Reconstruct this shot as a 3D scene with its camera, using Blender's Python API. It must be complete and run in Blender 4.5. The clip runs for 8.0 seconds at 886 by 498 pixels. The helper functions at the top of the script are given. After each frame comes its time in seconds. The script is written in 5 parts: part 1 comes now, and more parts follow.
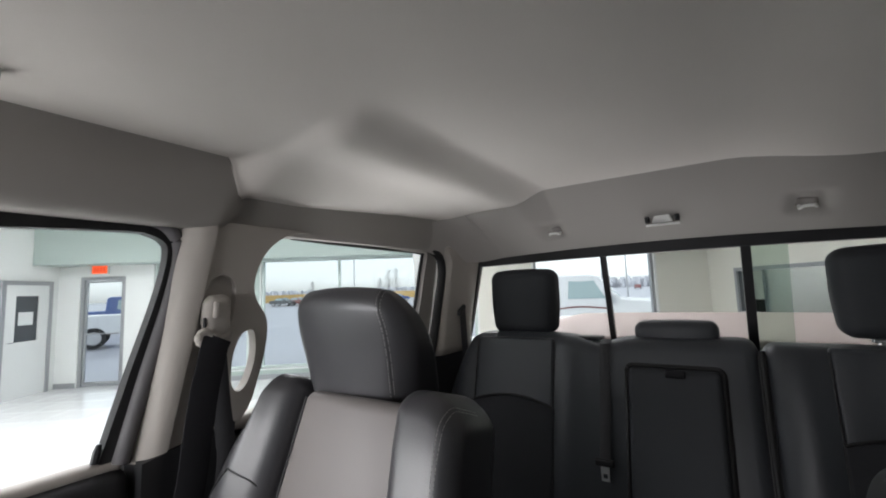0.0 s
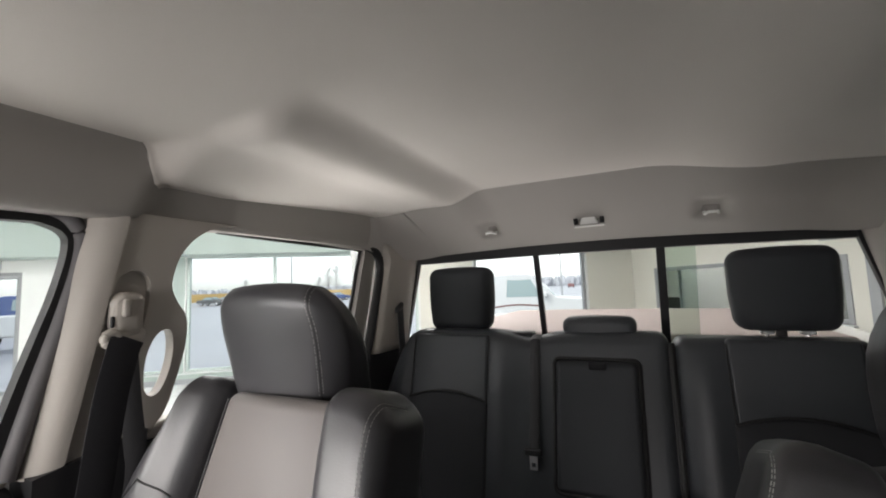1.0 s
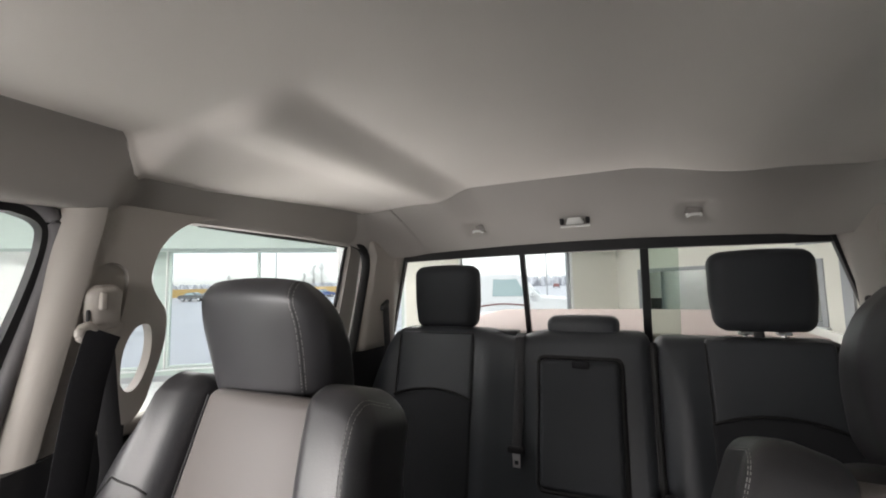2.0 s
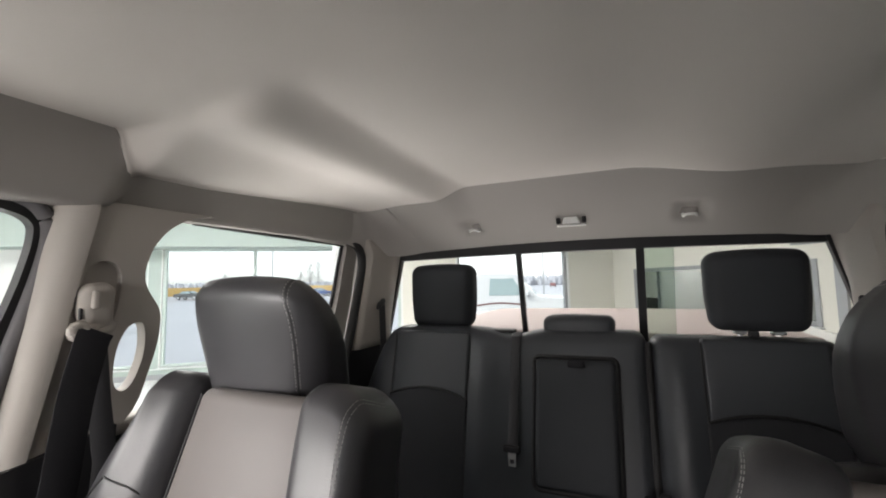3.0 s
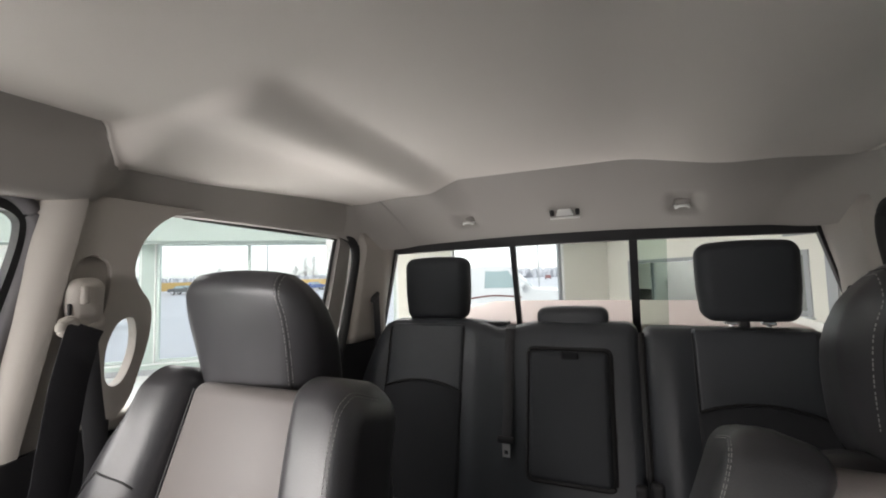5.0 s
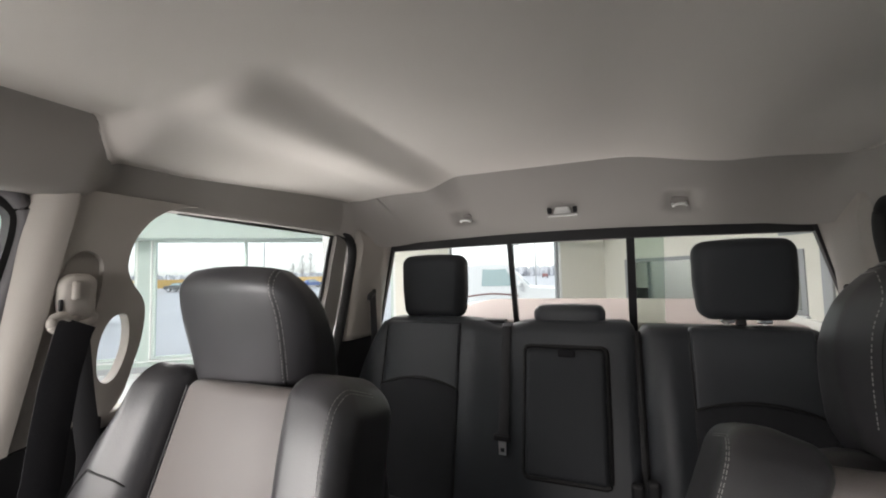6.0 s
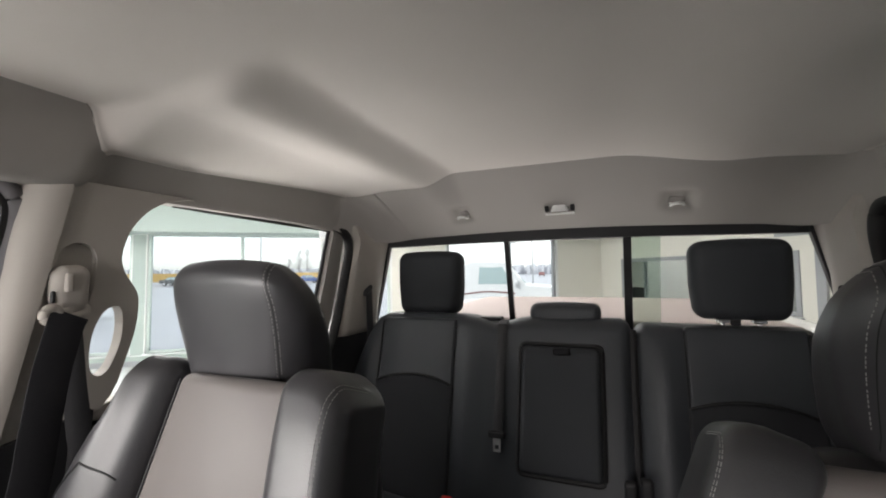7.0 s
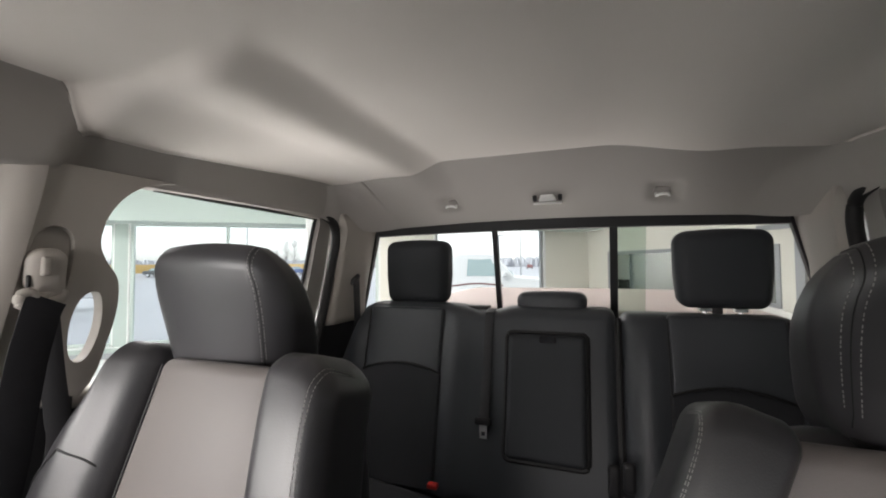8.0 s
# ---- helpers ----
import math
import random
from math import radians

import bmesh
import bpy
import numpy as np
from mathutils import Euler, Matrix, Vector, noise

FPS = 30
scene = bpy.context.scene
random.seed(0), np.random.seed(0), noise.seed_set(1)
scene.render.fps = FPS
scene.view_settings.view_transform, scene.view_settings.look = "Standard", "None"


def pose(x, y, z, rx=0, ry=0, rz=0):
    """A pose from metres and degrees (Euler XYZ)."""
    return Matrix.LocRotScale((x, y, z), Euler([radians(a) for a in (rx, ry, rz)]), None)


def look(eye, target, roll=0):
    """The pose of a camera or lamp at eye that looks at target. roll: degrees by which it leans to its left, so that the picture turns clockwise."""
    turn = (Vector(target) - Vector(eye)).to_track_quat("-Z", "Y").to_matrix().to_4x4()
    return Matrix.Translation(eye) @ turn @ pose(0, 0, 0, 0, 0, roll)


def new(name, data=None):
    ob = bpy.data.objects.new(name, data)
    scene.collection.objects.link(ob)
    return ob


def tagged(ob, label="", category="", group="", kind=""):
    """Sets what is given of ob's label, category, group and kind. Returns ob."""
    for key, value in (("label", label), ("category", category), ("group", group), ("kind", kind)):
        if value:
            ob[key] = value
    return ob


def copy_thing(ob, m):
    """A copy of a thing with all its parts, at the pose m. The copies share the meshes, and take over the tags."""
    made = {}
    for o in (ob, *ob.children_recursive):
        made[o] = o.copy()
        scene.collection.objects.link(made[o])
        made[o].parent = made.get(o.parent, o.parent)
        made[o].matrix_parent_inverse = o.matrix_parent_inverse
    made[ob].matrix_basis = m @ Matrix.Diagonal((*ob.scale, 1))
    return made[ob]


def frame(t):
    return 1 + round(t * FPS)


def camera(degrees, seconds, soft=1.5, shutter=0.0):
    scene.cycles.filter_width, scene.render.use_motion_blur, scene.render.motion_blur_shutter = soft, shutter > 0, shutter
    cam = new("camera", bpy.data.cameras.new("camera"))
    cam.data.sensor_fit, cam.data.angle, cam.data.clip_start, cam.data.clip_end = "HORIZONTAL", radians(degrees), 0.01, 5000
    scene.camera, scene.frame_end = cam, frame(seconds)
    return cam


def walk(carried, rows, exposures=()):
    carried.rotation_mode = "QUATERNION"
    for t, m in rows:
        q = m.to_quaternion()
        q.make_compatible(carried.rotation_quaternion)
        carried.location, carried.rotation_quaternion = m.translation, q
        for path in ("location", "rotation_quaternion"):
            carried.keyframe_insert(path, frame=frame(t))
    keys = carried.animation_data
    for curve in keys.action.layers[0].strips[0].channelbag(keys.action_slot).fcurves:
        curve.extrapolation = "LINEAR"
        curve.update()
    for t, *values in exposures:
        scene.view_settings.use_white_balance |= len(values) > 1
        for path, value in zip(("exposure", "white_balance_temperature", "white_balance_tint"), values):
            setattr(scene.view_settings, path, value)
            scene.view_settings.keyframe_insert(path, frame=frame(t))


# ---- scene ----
from mathutils.geometry import tessellate_polygon

cam = camera(94.0, 8.0, soft=1.9)
walk(cam, [
    (0.0, pose(0.1295, 0.2255, 1.6775, 95.743, 2.097, 33.550)),
    (0.5, pose(0.1401, 0.2235, 1.6743, 95.287, 2.411, 27.768)),
    (1.0, pose(0.1443, 0.2307, 1.6731, 95.270, 2.070, 25.565)),
    (1.5, pose(0.1434, 0.2320, 1.6715, 95.148, 1.597, 24.387)),
    (3.0, pose(0.1451, 0.2358, 1.6705, 94.862, 1.168, 23.242)),
    (3.5, pose(0.1449, 0.2365, 1.6699, 94.672, 1.256, 23.221)),
    (4.0, pose(0.1487, 0.2377, 1.6723, 94.166, 1.422, 23.414)),
    (4.5, pose(0.1493, 0.2381, 1.6712, 93.997, 1.596, 22.935)),
    (6.0, pose(0.1482, 0.2454, 1.6682, 93.596, 1.331, 22.251)),
    (6.5, pose(0.1471, 0.2484, 1.6660, 93.402, 0.967, 22.130)),
    (7.0, pose(0.1481, 0.2485, 1.6660, 93.224, 0.651, 21.823)),
    (7.5, pose(0.1407, 0.2438, 1.6575, 93.026, 0.398, 21.730)),
    (8.0, pose(0.1492, 0.2522, 1.6546, 92.128, 0.394, 20.239)),
], exposures=[(0.0, 2.59, 6150, 11), (0.6, 2.79, 6400, 11), (1.2, 2.85, 6500, 12), (2.2, 2.90, 6500, 12), (3.5, 2.98, 6500, 12), (4.6, 2.98, 6500, 12), (6.0, 2.93, 6500, 12), (8.0, 2.92, 6500, 12)])

# ---- world and light ----
world = bpy.data.worlds.new("overcast_sky")
scene.world = world
world.use_nodes = True
wn = world.node_tree
wn.nodes.clear()
w_sky = wn.nodes.new("ShaderNodeTexSky")
w_sky.sky_type = 'NISHITA'
w_sky.sun_disc = False
w_sky.sun_elevation = radians(50)
w_sky.sun_rotation = radians(200)
w_sky.dust_density = 1.0
w_hsv = wn.nodes.new("ShaderNodeHueSaturation")
w_hsv.inputs["Saturation"].default_value = 0.16
w_bg = wn.nodes.new("ShaderNodeBackground")
w_bg.inputs["Strength"].default_value = 0.043
w_out = wn.nodes.new("ShaderNodeOutputWorld")
wn.links.new(w_sky.outputs[0], w_hsv.inputs["Color"])
wn.links.new(w_hsv.outputs[0], w_bg.inputs["Color"])
wn.links.new(w_bg.outputs[0], w_out.inputs["Surface"])

sun_data = bpy.data.lights.new("sun", 'SUN')
sun_data.energy = 0.3
sun_data.angle = radians(25)
sun_data.color = (1.0, 0.96, 0.9)
sun = new("sun", sun_data)
sun.matrix_world = look((0, 0, 0), (0.3, 0.6, -0.7))


def window_lamp(name, eye, target, w, h, power, color, spread):
    """An unseen area lamp added at a window opening, standing in for daylight."""
    d = bpy.data.lights.new(name, 'AREA')
    d.shape, d.size, d.size_y, d.energy, d.color = 'RECTANGLE', w, h, power, color
    d.spread = radians(spread)
    ob = new(name, d)
    ob.matrix_world = look(eye, target)
    return ob


window_lamp("windshield_fill", (-0.40, -0.80, 1.58), (-0.52, 0.30, 1.44), 0.44, 0.54, 0.27, (1.0, 0.955, 0.915), 66)
window_lamp("door_window_fill", (-0.775, -0.10, 1.54), (-0.42, 0.60, 1.38), 0.50, 0.30, 0.155, (1.0, 0.96, 0.92), 60)
window_lamp("driver_seat_fill", (0.12, -0.86, 1.62), (0.64, 0.50, 1.09), 0.44, 0.26, 0.48, (1.0, 0.94, 0.90), 40)
# added unseen lamps for floor light rising through the side and rear windows
window_lamp("front_door_window_fill", (-0.92, 0.02, 1.50), (-0.42, 0.20, 2.32), 0.18, 0.50, 0.10, (1.0, 0.955, 0.90), 88)
window_lamp("rear_door_window_fill", (-0.92, 0.98, 1.50), (-0.20, 1.16, 2.14), 0.18, 0.60, 0.155, (1.0, 0.96, 0.91), 92)
window_lamp("rear_window_fill", (-0.05, 1.95, 1.58), (-0.05, 1.45, 2.45), 0.90, 0.20, 0.12, (1.0, 0.96, 0.91), 100)

# ---- materials ----
def material(name, color, rough=0.6, metal=0.0, var=0.12, scale=8.0, grain=220.0, bump=0.15, depth=0.002,
             spec=0.5, sheen=0.0, coat=0.0, rand=0.0, tint=None):
    m = bpy.data.materials.new(name)
    m.use_nodes = True
    nt = m.node_tree
    b = nt.nodes["Principled BSDF"]
    tc = nt.nodes.new("ShaderNodeTexCoord")
    n1 = nt.nodes.new("ShaderNodeTexNoise")
    n1.inputs["Scale"].default_value = scale
    n1.inputs["Detail"].default_value = 4.0
    n2 = nt.nodes.new("ShaderNodeTexNoise")
    n2.inputs["Scale"].default_value = grain
    n2.inputs["Detail"].default_value = 2.0
    nt.links.new(tc.outputs["Object"], n1.inputs["Vector"])
    nt.links.new(tc.outputs["Object"], n2.inputs["Vector"])
    mix = nt.nodes.new("ShaderNodeMix")
    mix.data_type = 'RGBA'
    lo = tuple(c * (1 - var) for c in color)
    hi = tuple(min(1.0, c * (1 + var)) for c in (tint or color))
    mix.inputs[6].default_value = (*lo, 1)
    mix.inputs[7].default_value = (*hi, 1)
    add = nt.nodes.new("ShaderNodeMath")
    add.operation = 'MULTIPLY_ADD'
    nt.links.new(n2.outputs["Fac"], add.inputs[0])
    add.inputs[1].default_value = 0.5
    half = nt.nodes.new("ShaderNodeMath")
    half.operation = 'MULTIPLY'
    half.inputs[1].default_value = 0.5
    nt.links.new(n1.outputs["Fac"], half.inputs[0])
    nt.links.new(half.outputs[0], add.inputs[2])
    last = add
    if rand:
        oi = nt.nodes.new("ShaderNodeObjectInfo")
        ra = nt.nodes.new("ShaderNodeMath")
        ra.operation = 'MULTIPLY_ADD'
        ra.inputs[1].default_value = rand
        nt.links.new(oi.outputs["Random"], ra.inputs[0])
        nt.links.new(add.outputs[0], ra.inputs[2])
        last = ra
    nt.links.new(last.outputs[0], mix.inputs[0])
    nt.links.new(mix.outputs[2], b.inputs["Base Color"])
    rr = nt.nodes.new("ShaderNodeMapRange")
    rr.inputs["To Min"].default_value = max(0.02, rough - 0.08)
    rr.inputs["To Max"].default_value = min(1.0, rough + 0.08)
    nt.links.new(n1.outputs["Fac"], rr.inputs["Value"])
    nt.links.new(rr.outputs[0], b.inputs["Roughness"])
    b.inputs["Metallic"].default_value = metal
    b.inputs["Specular IOR Level"].default_value = spec
    b.inputs["Sheen Weight"].default_value = sheen
    b.inputs["Coat Weight"].default_value = coat
    if bump:
        bp = nt.nodes.new("ShaderNodeBump")
        bp.inputs["Strength"].default_value = bump
        bp.inputs["Distance"].default_value = depth
        nt.links.new(n2.outputs["Fac"], bp.inputs["Height"])
        nt.links.new(bp.outputs[0], b.inputs["Normal"])
    return m


def glass_material(name, tint, gloss=0.08):
    m = bpy.data.materials.new(name)
    m.use_nodes = True
    nt = m.node_tree
    nt.nodes.clear()
    out = nt.nodes.new("ShaderNodeOutputMaterial")
    tr = nt.nodes.new("ShaderNodeBsdfTransparent")
    tr.inputs["Color"].default_value = (*tint, 1)
    gl = nt.nodes.new("ShaderNodeBsdfGlossy")
    gl.inputs["Roughness"].default_value = 0.02
    lw = nt.nodes.new("ShaderNodeLayerWeight")
    lw.inputs["Blend"].default_value = 0.5
    pw = nt.nodes.new("ShaderNodeMath")
    pw.operation = 'POWER'
    pw.inputs[1].default_value = 4.0
    nt.links.new(lw.outputs["Facing"], pw.inputs[0])
    fr = nt.nodes.new("ShaderNodeMath")
    fr.operation = 'MULTIPLY_ADD'
    fr.inputs[1].default_value = 0.5
    fr.inputs[2].default_value = 0.02
    nt.links.new(pw.outputs[0], fr.inputs[0])
    mx = nt.nodes.new("ShaderNodeMixShader")
    nt.links.new(fr.outputs[0], mx.inputs[0])
    nt.links.new(tr.outputs[0], mx.inputs[1])
    nt.links.new(gl.outputs[0], mx.inputs[2])
    nt.links.new(mx.outputs[0], out.inputs["Surface"])
    return m


def glow_material(name, color, strength):
    m = bpy.data.materials.new(name)
    m.use_nodes = True
    b = m.node_tree.nodes["Principled BSDF"]
    b.inputs["Base Color"].default_value = (*color, 1)
    b.inputs["Emission Color"].default_value = (*color, 1)
    b.inputs["Emission Strength"].default_value = strength
    return m


# grey for the shade in the recesses of the lamp and hooks
RECESS_SHADE = material("recess_shade_grey", (0.27, 0.25, 0.235), 0.6, var=0.05, grain=900, bump=0.1, depth=0.0004)
# the headliner's cloth again, darker, with shade put into the colour
SHADED_CLOTH = material("shaded_headliner_cloth", (0.425, 0.405, 0.38), 0.9, var=0.05, scale=5, grain=900, bump=0.2, depth=0.0006, spec=0.2)
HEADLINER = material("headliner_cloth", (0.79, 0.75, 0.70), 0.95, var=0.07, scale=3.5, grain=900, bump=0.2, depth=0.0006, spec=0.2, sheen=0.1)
TRIM = material("trim_plastic", (0.44, 0.41, 0.375), 0.55, var=0.05, scale=6, grain=900, bump=0.12, depth=0.0004, spec=0.35)
BLACK = material("black_plastic", (0.018, 0.018, 0.02), 0.5, var=0.15, grain=600, bump=0.15, depth=0.0005)
RUBBER = material("black_rubber", (0.012, 0.012, 0.013), 0.6, var=0.15, grain=300, bump=0.1, depth=0.0005)
GREYSEAL = material("grey_seal", (0.15, 0.145, 0.15), 0.7, var=0.1, grain=300, bump=0.1, depth=0.0005)
# darker than the trim, as the frame faces away from the light
SHADED_FRAME = material("shaded_frame_plastic", (0.29, 0.275, 0.26), 0.5, var=0.06, grain=700, bump=0.12, depth=0.0004, spec=0.35)
LEATHER = material("grey_leather", (0.043, 0.042, 0.046), 0.37, var=0.1, scale=9, grain=520, bump=0.25, depth=0.0006, spec=0.68)
# the same leather, lighter: the light on the inserts is in its colour
LIT_LEATHER = material("lit_grey_leather", (0.148, 0.133, 0.127), 0.50, var=0.07, scale=9, grain=700, bump=0.3, depth=0.0006, spec=0.5)
HEADREST = material("black_headrest_cloth", (0.036, 0.039, 0.044), 0.62, var=0.12, scale=9, grain=900, bump=0.3, depth=0.0007, spec=0.3)
DARKCLOTH = material("charcoal_cloth", (0.029, 0.030, 0.034), 0.85, var=0.15, scale=9, grain=900, bump=0.35, depth=0.0008, spec=0.3, sheen=0.1)
REARLEATHER = material("charcoal_leather", (0.044, 0.048, 0.055), 0.46, var=0.1, scale=9, grain=520, bump=0.25, depth=0.0006, spec=0.45)
THREAD = material("white_thread", (0.34, 0.33, 0.325), 0.8, var=0.1, grain=1500, bump=0)
WEBBING = material("seat_belt_webbing", (0.009, 0.009, 0.012), 0.8, var=0.15, grain=1200, bump=0.3, depth=0.0006)
GREYWEB = material("charcoal_webbing", (0.030, 0.030, 0.033), 0.7, var=0.15, grain=1200, bump=0.3, depth=0.0006)
CHROME = material("chrome", (0.80, 0.80, 0.81), 0.28, metal=1.0, var=0.03, bump=0)
LENS_HIGHLIGHT = material("white_lens_highlight", (0.9, 0.9, 0.88), 0.25, var=0.03, bump=0)
STEEL = material("brushed_steel", (0.62, 0.62, 0.62), 0.4, metal=0.6, var=0.05, bump=0)
REDPL = material("red_plastic", (0.5, 0.02, 0.015), 0.4, bump=0)
SIDEGLASS = glass_material("clear_side_glass", (0.925, 0.945, 0.945))
GREENGLASS = glass_material("green_rear_glass", (0.66, 0.76, 0.69))
CLEARGLASS = glass_material("clear_glass", (0.96, 0.98, 0.975))
TINTGLASS = glass_material("grey_tinted_glass", (0.64, 0.67, 0.69))
BODYPAINT = material("white_body_paint", (0.78, 0.78, 0.77), 0.3, var=0.02, bump=0, coat=0.6)
COVER = material("beige_cover_vinyl", (0.34, 0.285, 0.265), 0.62, var=0.06, scale=4, grain=500, bump=0.3, depth=0.001)
TYRE = material("tyre_rubber", (0.02, 0.02, 0.02), 0.8, grain=120, bump=0.2)
RIM = material("alloy_rim", (0.55, 0.55, 0.57), 0.35, metal=1.0, bump=0)
WALLPAINT = material("cream_wall_paint", (0.78, 0.765, 0.69), 0.8, var=0.03, scale=1.5, grain=90, bump=0.08, depth=0.001)
WHITEWALL = material("white_wall_paint", (0.82, 0.83, 0.81), 0.8, var=0.03, scale=1.5, grain=90, bump=0.08, depth=0.001)
MINTWALL = material("pale_green_wall_paint", (0.43, 0.50, 0.465), 0.8, var=0.03, scale=1.5, grain=90, bump=0.08, depth=0.001)
WHITEFRAME = material("white_frame", (0.74, 0.77, 0.76), 0.5, var=0.04, grain=60, bump=0.04)
MINTFRAME = material("pale_green_frame", (0.58, 0.66, 0.625), 0.5, var=0.04, grain=60, bump=0.04)
GREYFRAME = material("grey_metal_frame", (0.36, 0.37, 0.38), 0.45, metal=0.3, var=0.06, grain=80, bump=0.04)
TILE = material("polished_floor_tile", (0.78, 0.78, 0.77), 0.16, var=0.05, scale=2, grain=40, bump=0.03, rand=0.25)
GROUT = material("floor_grout", (0.5, 0.5, 0.49), 0.7, var=0.08)
CEIL = material("white_ceiling_tile", (0.8, 0.8, 0.78), 0.9, var=0.03, grain=150, bump=0.15)
ASPHALT = material("wet_asphalt", (0.21, 0.215, 0.245), 0.32, var=0.35, scale=0.35, grain=60, bump=0.3, depth=0.004, tint=(0.40, 0.41, 0.46))
DOORPAINT = material("white_door_paint", (0.75, 0.76, 0.75), 0.45, var=0.03, grain=60, bump=0.04)
DARKPANE = material("dark_office_pane", (0.06, 0.065, 0.07), 0.15, var=0.2, bump=0)
YELLOW = material("yellow_trailer_paint", (0.60, 0.40, 0.14), 0.5, var=0.1, scale=0.8, bump=0.05)
BARK = material("grey_bark", (0.30, 0.28, 0.275), 0.9, var=0.3, scale=10, grain=40, bump=0.5, depth=0.01)
# far trees, paled in the colour as though haze lay over them
HAZED_WOODS = material("hazed_far_woods", (0.50, 0.51, 0.545), 0.95, var=0.4, scale=0.15, grain=2, bump=0.3, depth=0.2)
CARPAINTS = {
    "blue": material("blue_car_paint", (0.05, 0.10, 0.30), 0.35, var=0.05, bump=0, coat=0.5),
    "red": material("red_car_paint", (0.20, 0.075, 0.07), 0.35, var=0.05, bump=0, coat=0.5),
    "dark": material("dark_car_paint", (0.04, 0.045, 0.05), 0.35, var=0.05, bump=0, coat=0.5),
    "white": material("white_car_paint", (0.72, 0.73, 0.74), 0.35, var=0.03, bump=0, coat=0.5),
}
# opaque car glass, coloured pale for the sky it reflects
SKY_CARGLASS = material("car_glass_with_sky", (0.34, 0.43, 0.44), 0.1, var=0.15, bump=0)
EXITRED = glow_material("exit_sign_lens", (1.0, 0.13, 0.03), 0.12)
EXITDARK = glow_material("exit_sign_bars", (0.75, 0.05, 0.015), 0.08)
ADDED_LIGHTPANEL = glow_material("unseen_ceiling_diffuser", (1.0, 0.97, 0.95), 2.7)
DESKTOP = material("office_desk", (0.28, 0.22, 0.17), 0.5, var=0.15, grain=30)


# ---- helpers for building ----
def part(name, bm, mat, parent, label="", smooth=True, angle=0.7):
    me = bpy.data.meshes.new(name)
    bm.normal_update()
    bm.to_mesh(me)
    bm.free()
    if mat:
        me.materials.append(mat)
    if smooth:
        for p in me.polygons:
            p.use_smooth = True
        me.set_sharp_from_angle(angle=angle)
    ob = new(name, me)
    if parent is not None:
        ob.parent = parent
    if label:
        ob["label"] = label
    return ob


def autosmooth(ob, width=0.0, segments=3, angle=35):
    if width:
        b = ob.modifiers.new("bevel", 'BEVEL')
        b.width = width
        b.segments = segments
        b.limit_method = 'ANGLE'
        b.angle_limit = radians(angle)
        b.harden_normals = True
    return ob


def empty(name, m, label="", category="", group="", kind=""):
    e = new(name, None)
    e.matrix_world = m
    e.empty_display_size = 0.1
    return tagged(e, label, category, group, kind)


def add_box(bm, lo, hi, m=None):
    vs = [bm.verts.new((x, y, z)) for x in (lo[0], hi[0]) for y in (lo[1], hi[1]) for z in (lo[2], hi[2])]
    for f in ((0, 1, 3, 2), (4, 6, 7, 5), (0, 4, 5, 1), (2, 3, 7, 6), (0, 2, 6, 4), (1, 5, 7, 3)):
        bm.faces.new([vs[i] for i in f])
    if m is not None:
        for v in vs:
            v.co = m @ v.co
    return vs


def box(lo, hi):
    bm = bmesh.new()
    add_box(bm, lo, hi)
    bmesh.ops.recalc_face_normals(bm, faces=bm.faces)
    return bm


def rbox(size, r, seg=(6, 3, 6), arc=3, deform=None):
    """A box of that size with rounded edges of radius r, centred, then bent by deform(Vector)."""
    bm = bmesh.new()
    coords = []
    for h, n in zip(size, seg):
        h *= 0.5
        rr = min(r, h)
        out = [math.tan(radians(45 * k / arc)) * rr for k in range(arc, 0, -1)]
        c = [-(h - rr) - o for o in out]
        inner = h - rr
        if inner > 1e-5:
            c += [-inner + 2 * inner * k / n for k in range(n + 1)]
        else:
            c += [0.0]
        c += [(h - rr) + o for o in reversed(out)]
        coords.append(c)
    seen = {}
    hs = [s * 0.5 for s in size]

    def vert(p):
        key = tuple(round(a, 6) for a in p)
        if key not in seen:
            v = Vector(p)
            q = Vector([max(-(h - min(r, h)), min(h - min(r, h), a)) for a, h in zip(v, hs)])
            d = v - q
            if d.length > 1e-9:
                v = q + d.normalized() * min(r, max(hs))
            seen[key] = bm.verts.new(v)
        return seen[key]

    for ax in range(3):
        a, b = [i for i in range(3) if i != ax]
        for side in (0, -1):
            for i in range(len(coords[a]) - 1):
                for j in range(len(coords[b]) - 1):
                    quad = []
                    for di, dj in ((0, 0), (1, 0), (1, 1), (0, 1)):
                        p = [0, 0, 0]
                        p[ax] = coords[ax][side]
                        p[a] = coords[a][i + di]
                        p[b] = coords[b][j + dj]
                        quad.append(vert(p))
                    if len(set(quad)) == 4:
                        try:
                            bm.faces.new(quad)
                        except ValueError:
                            pass
    bmesh.ops.recalc_face_normals(bm, faces=bm.faces)
    if deform:
        for v in bm.verts:
            v.co = deform(v.co.copy())
    return bm


def on_rbox(size, r, p, lift=0.0):
    """The point of a rounded box's surface that lies nearest to p, lifted off it."""
    q = Vector([max(-(h * 0.5 - r), min(h * 0.5 - r, a)) for a, h in zip(p, size)])
    return q + (Vector(p) - q).normalized() * (r + lift)


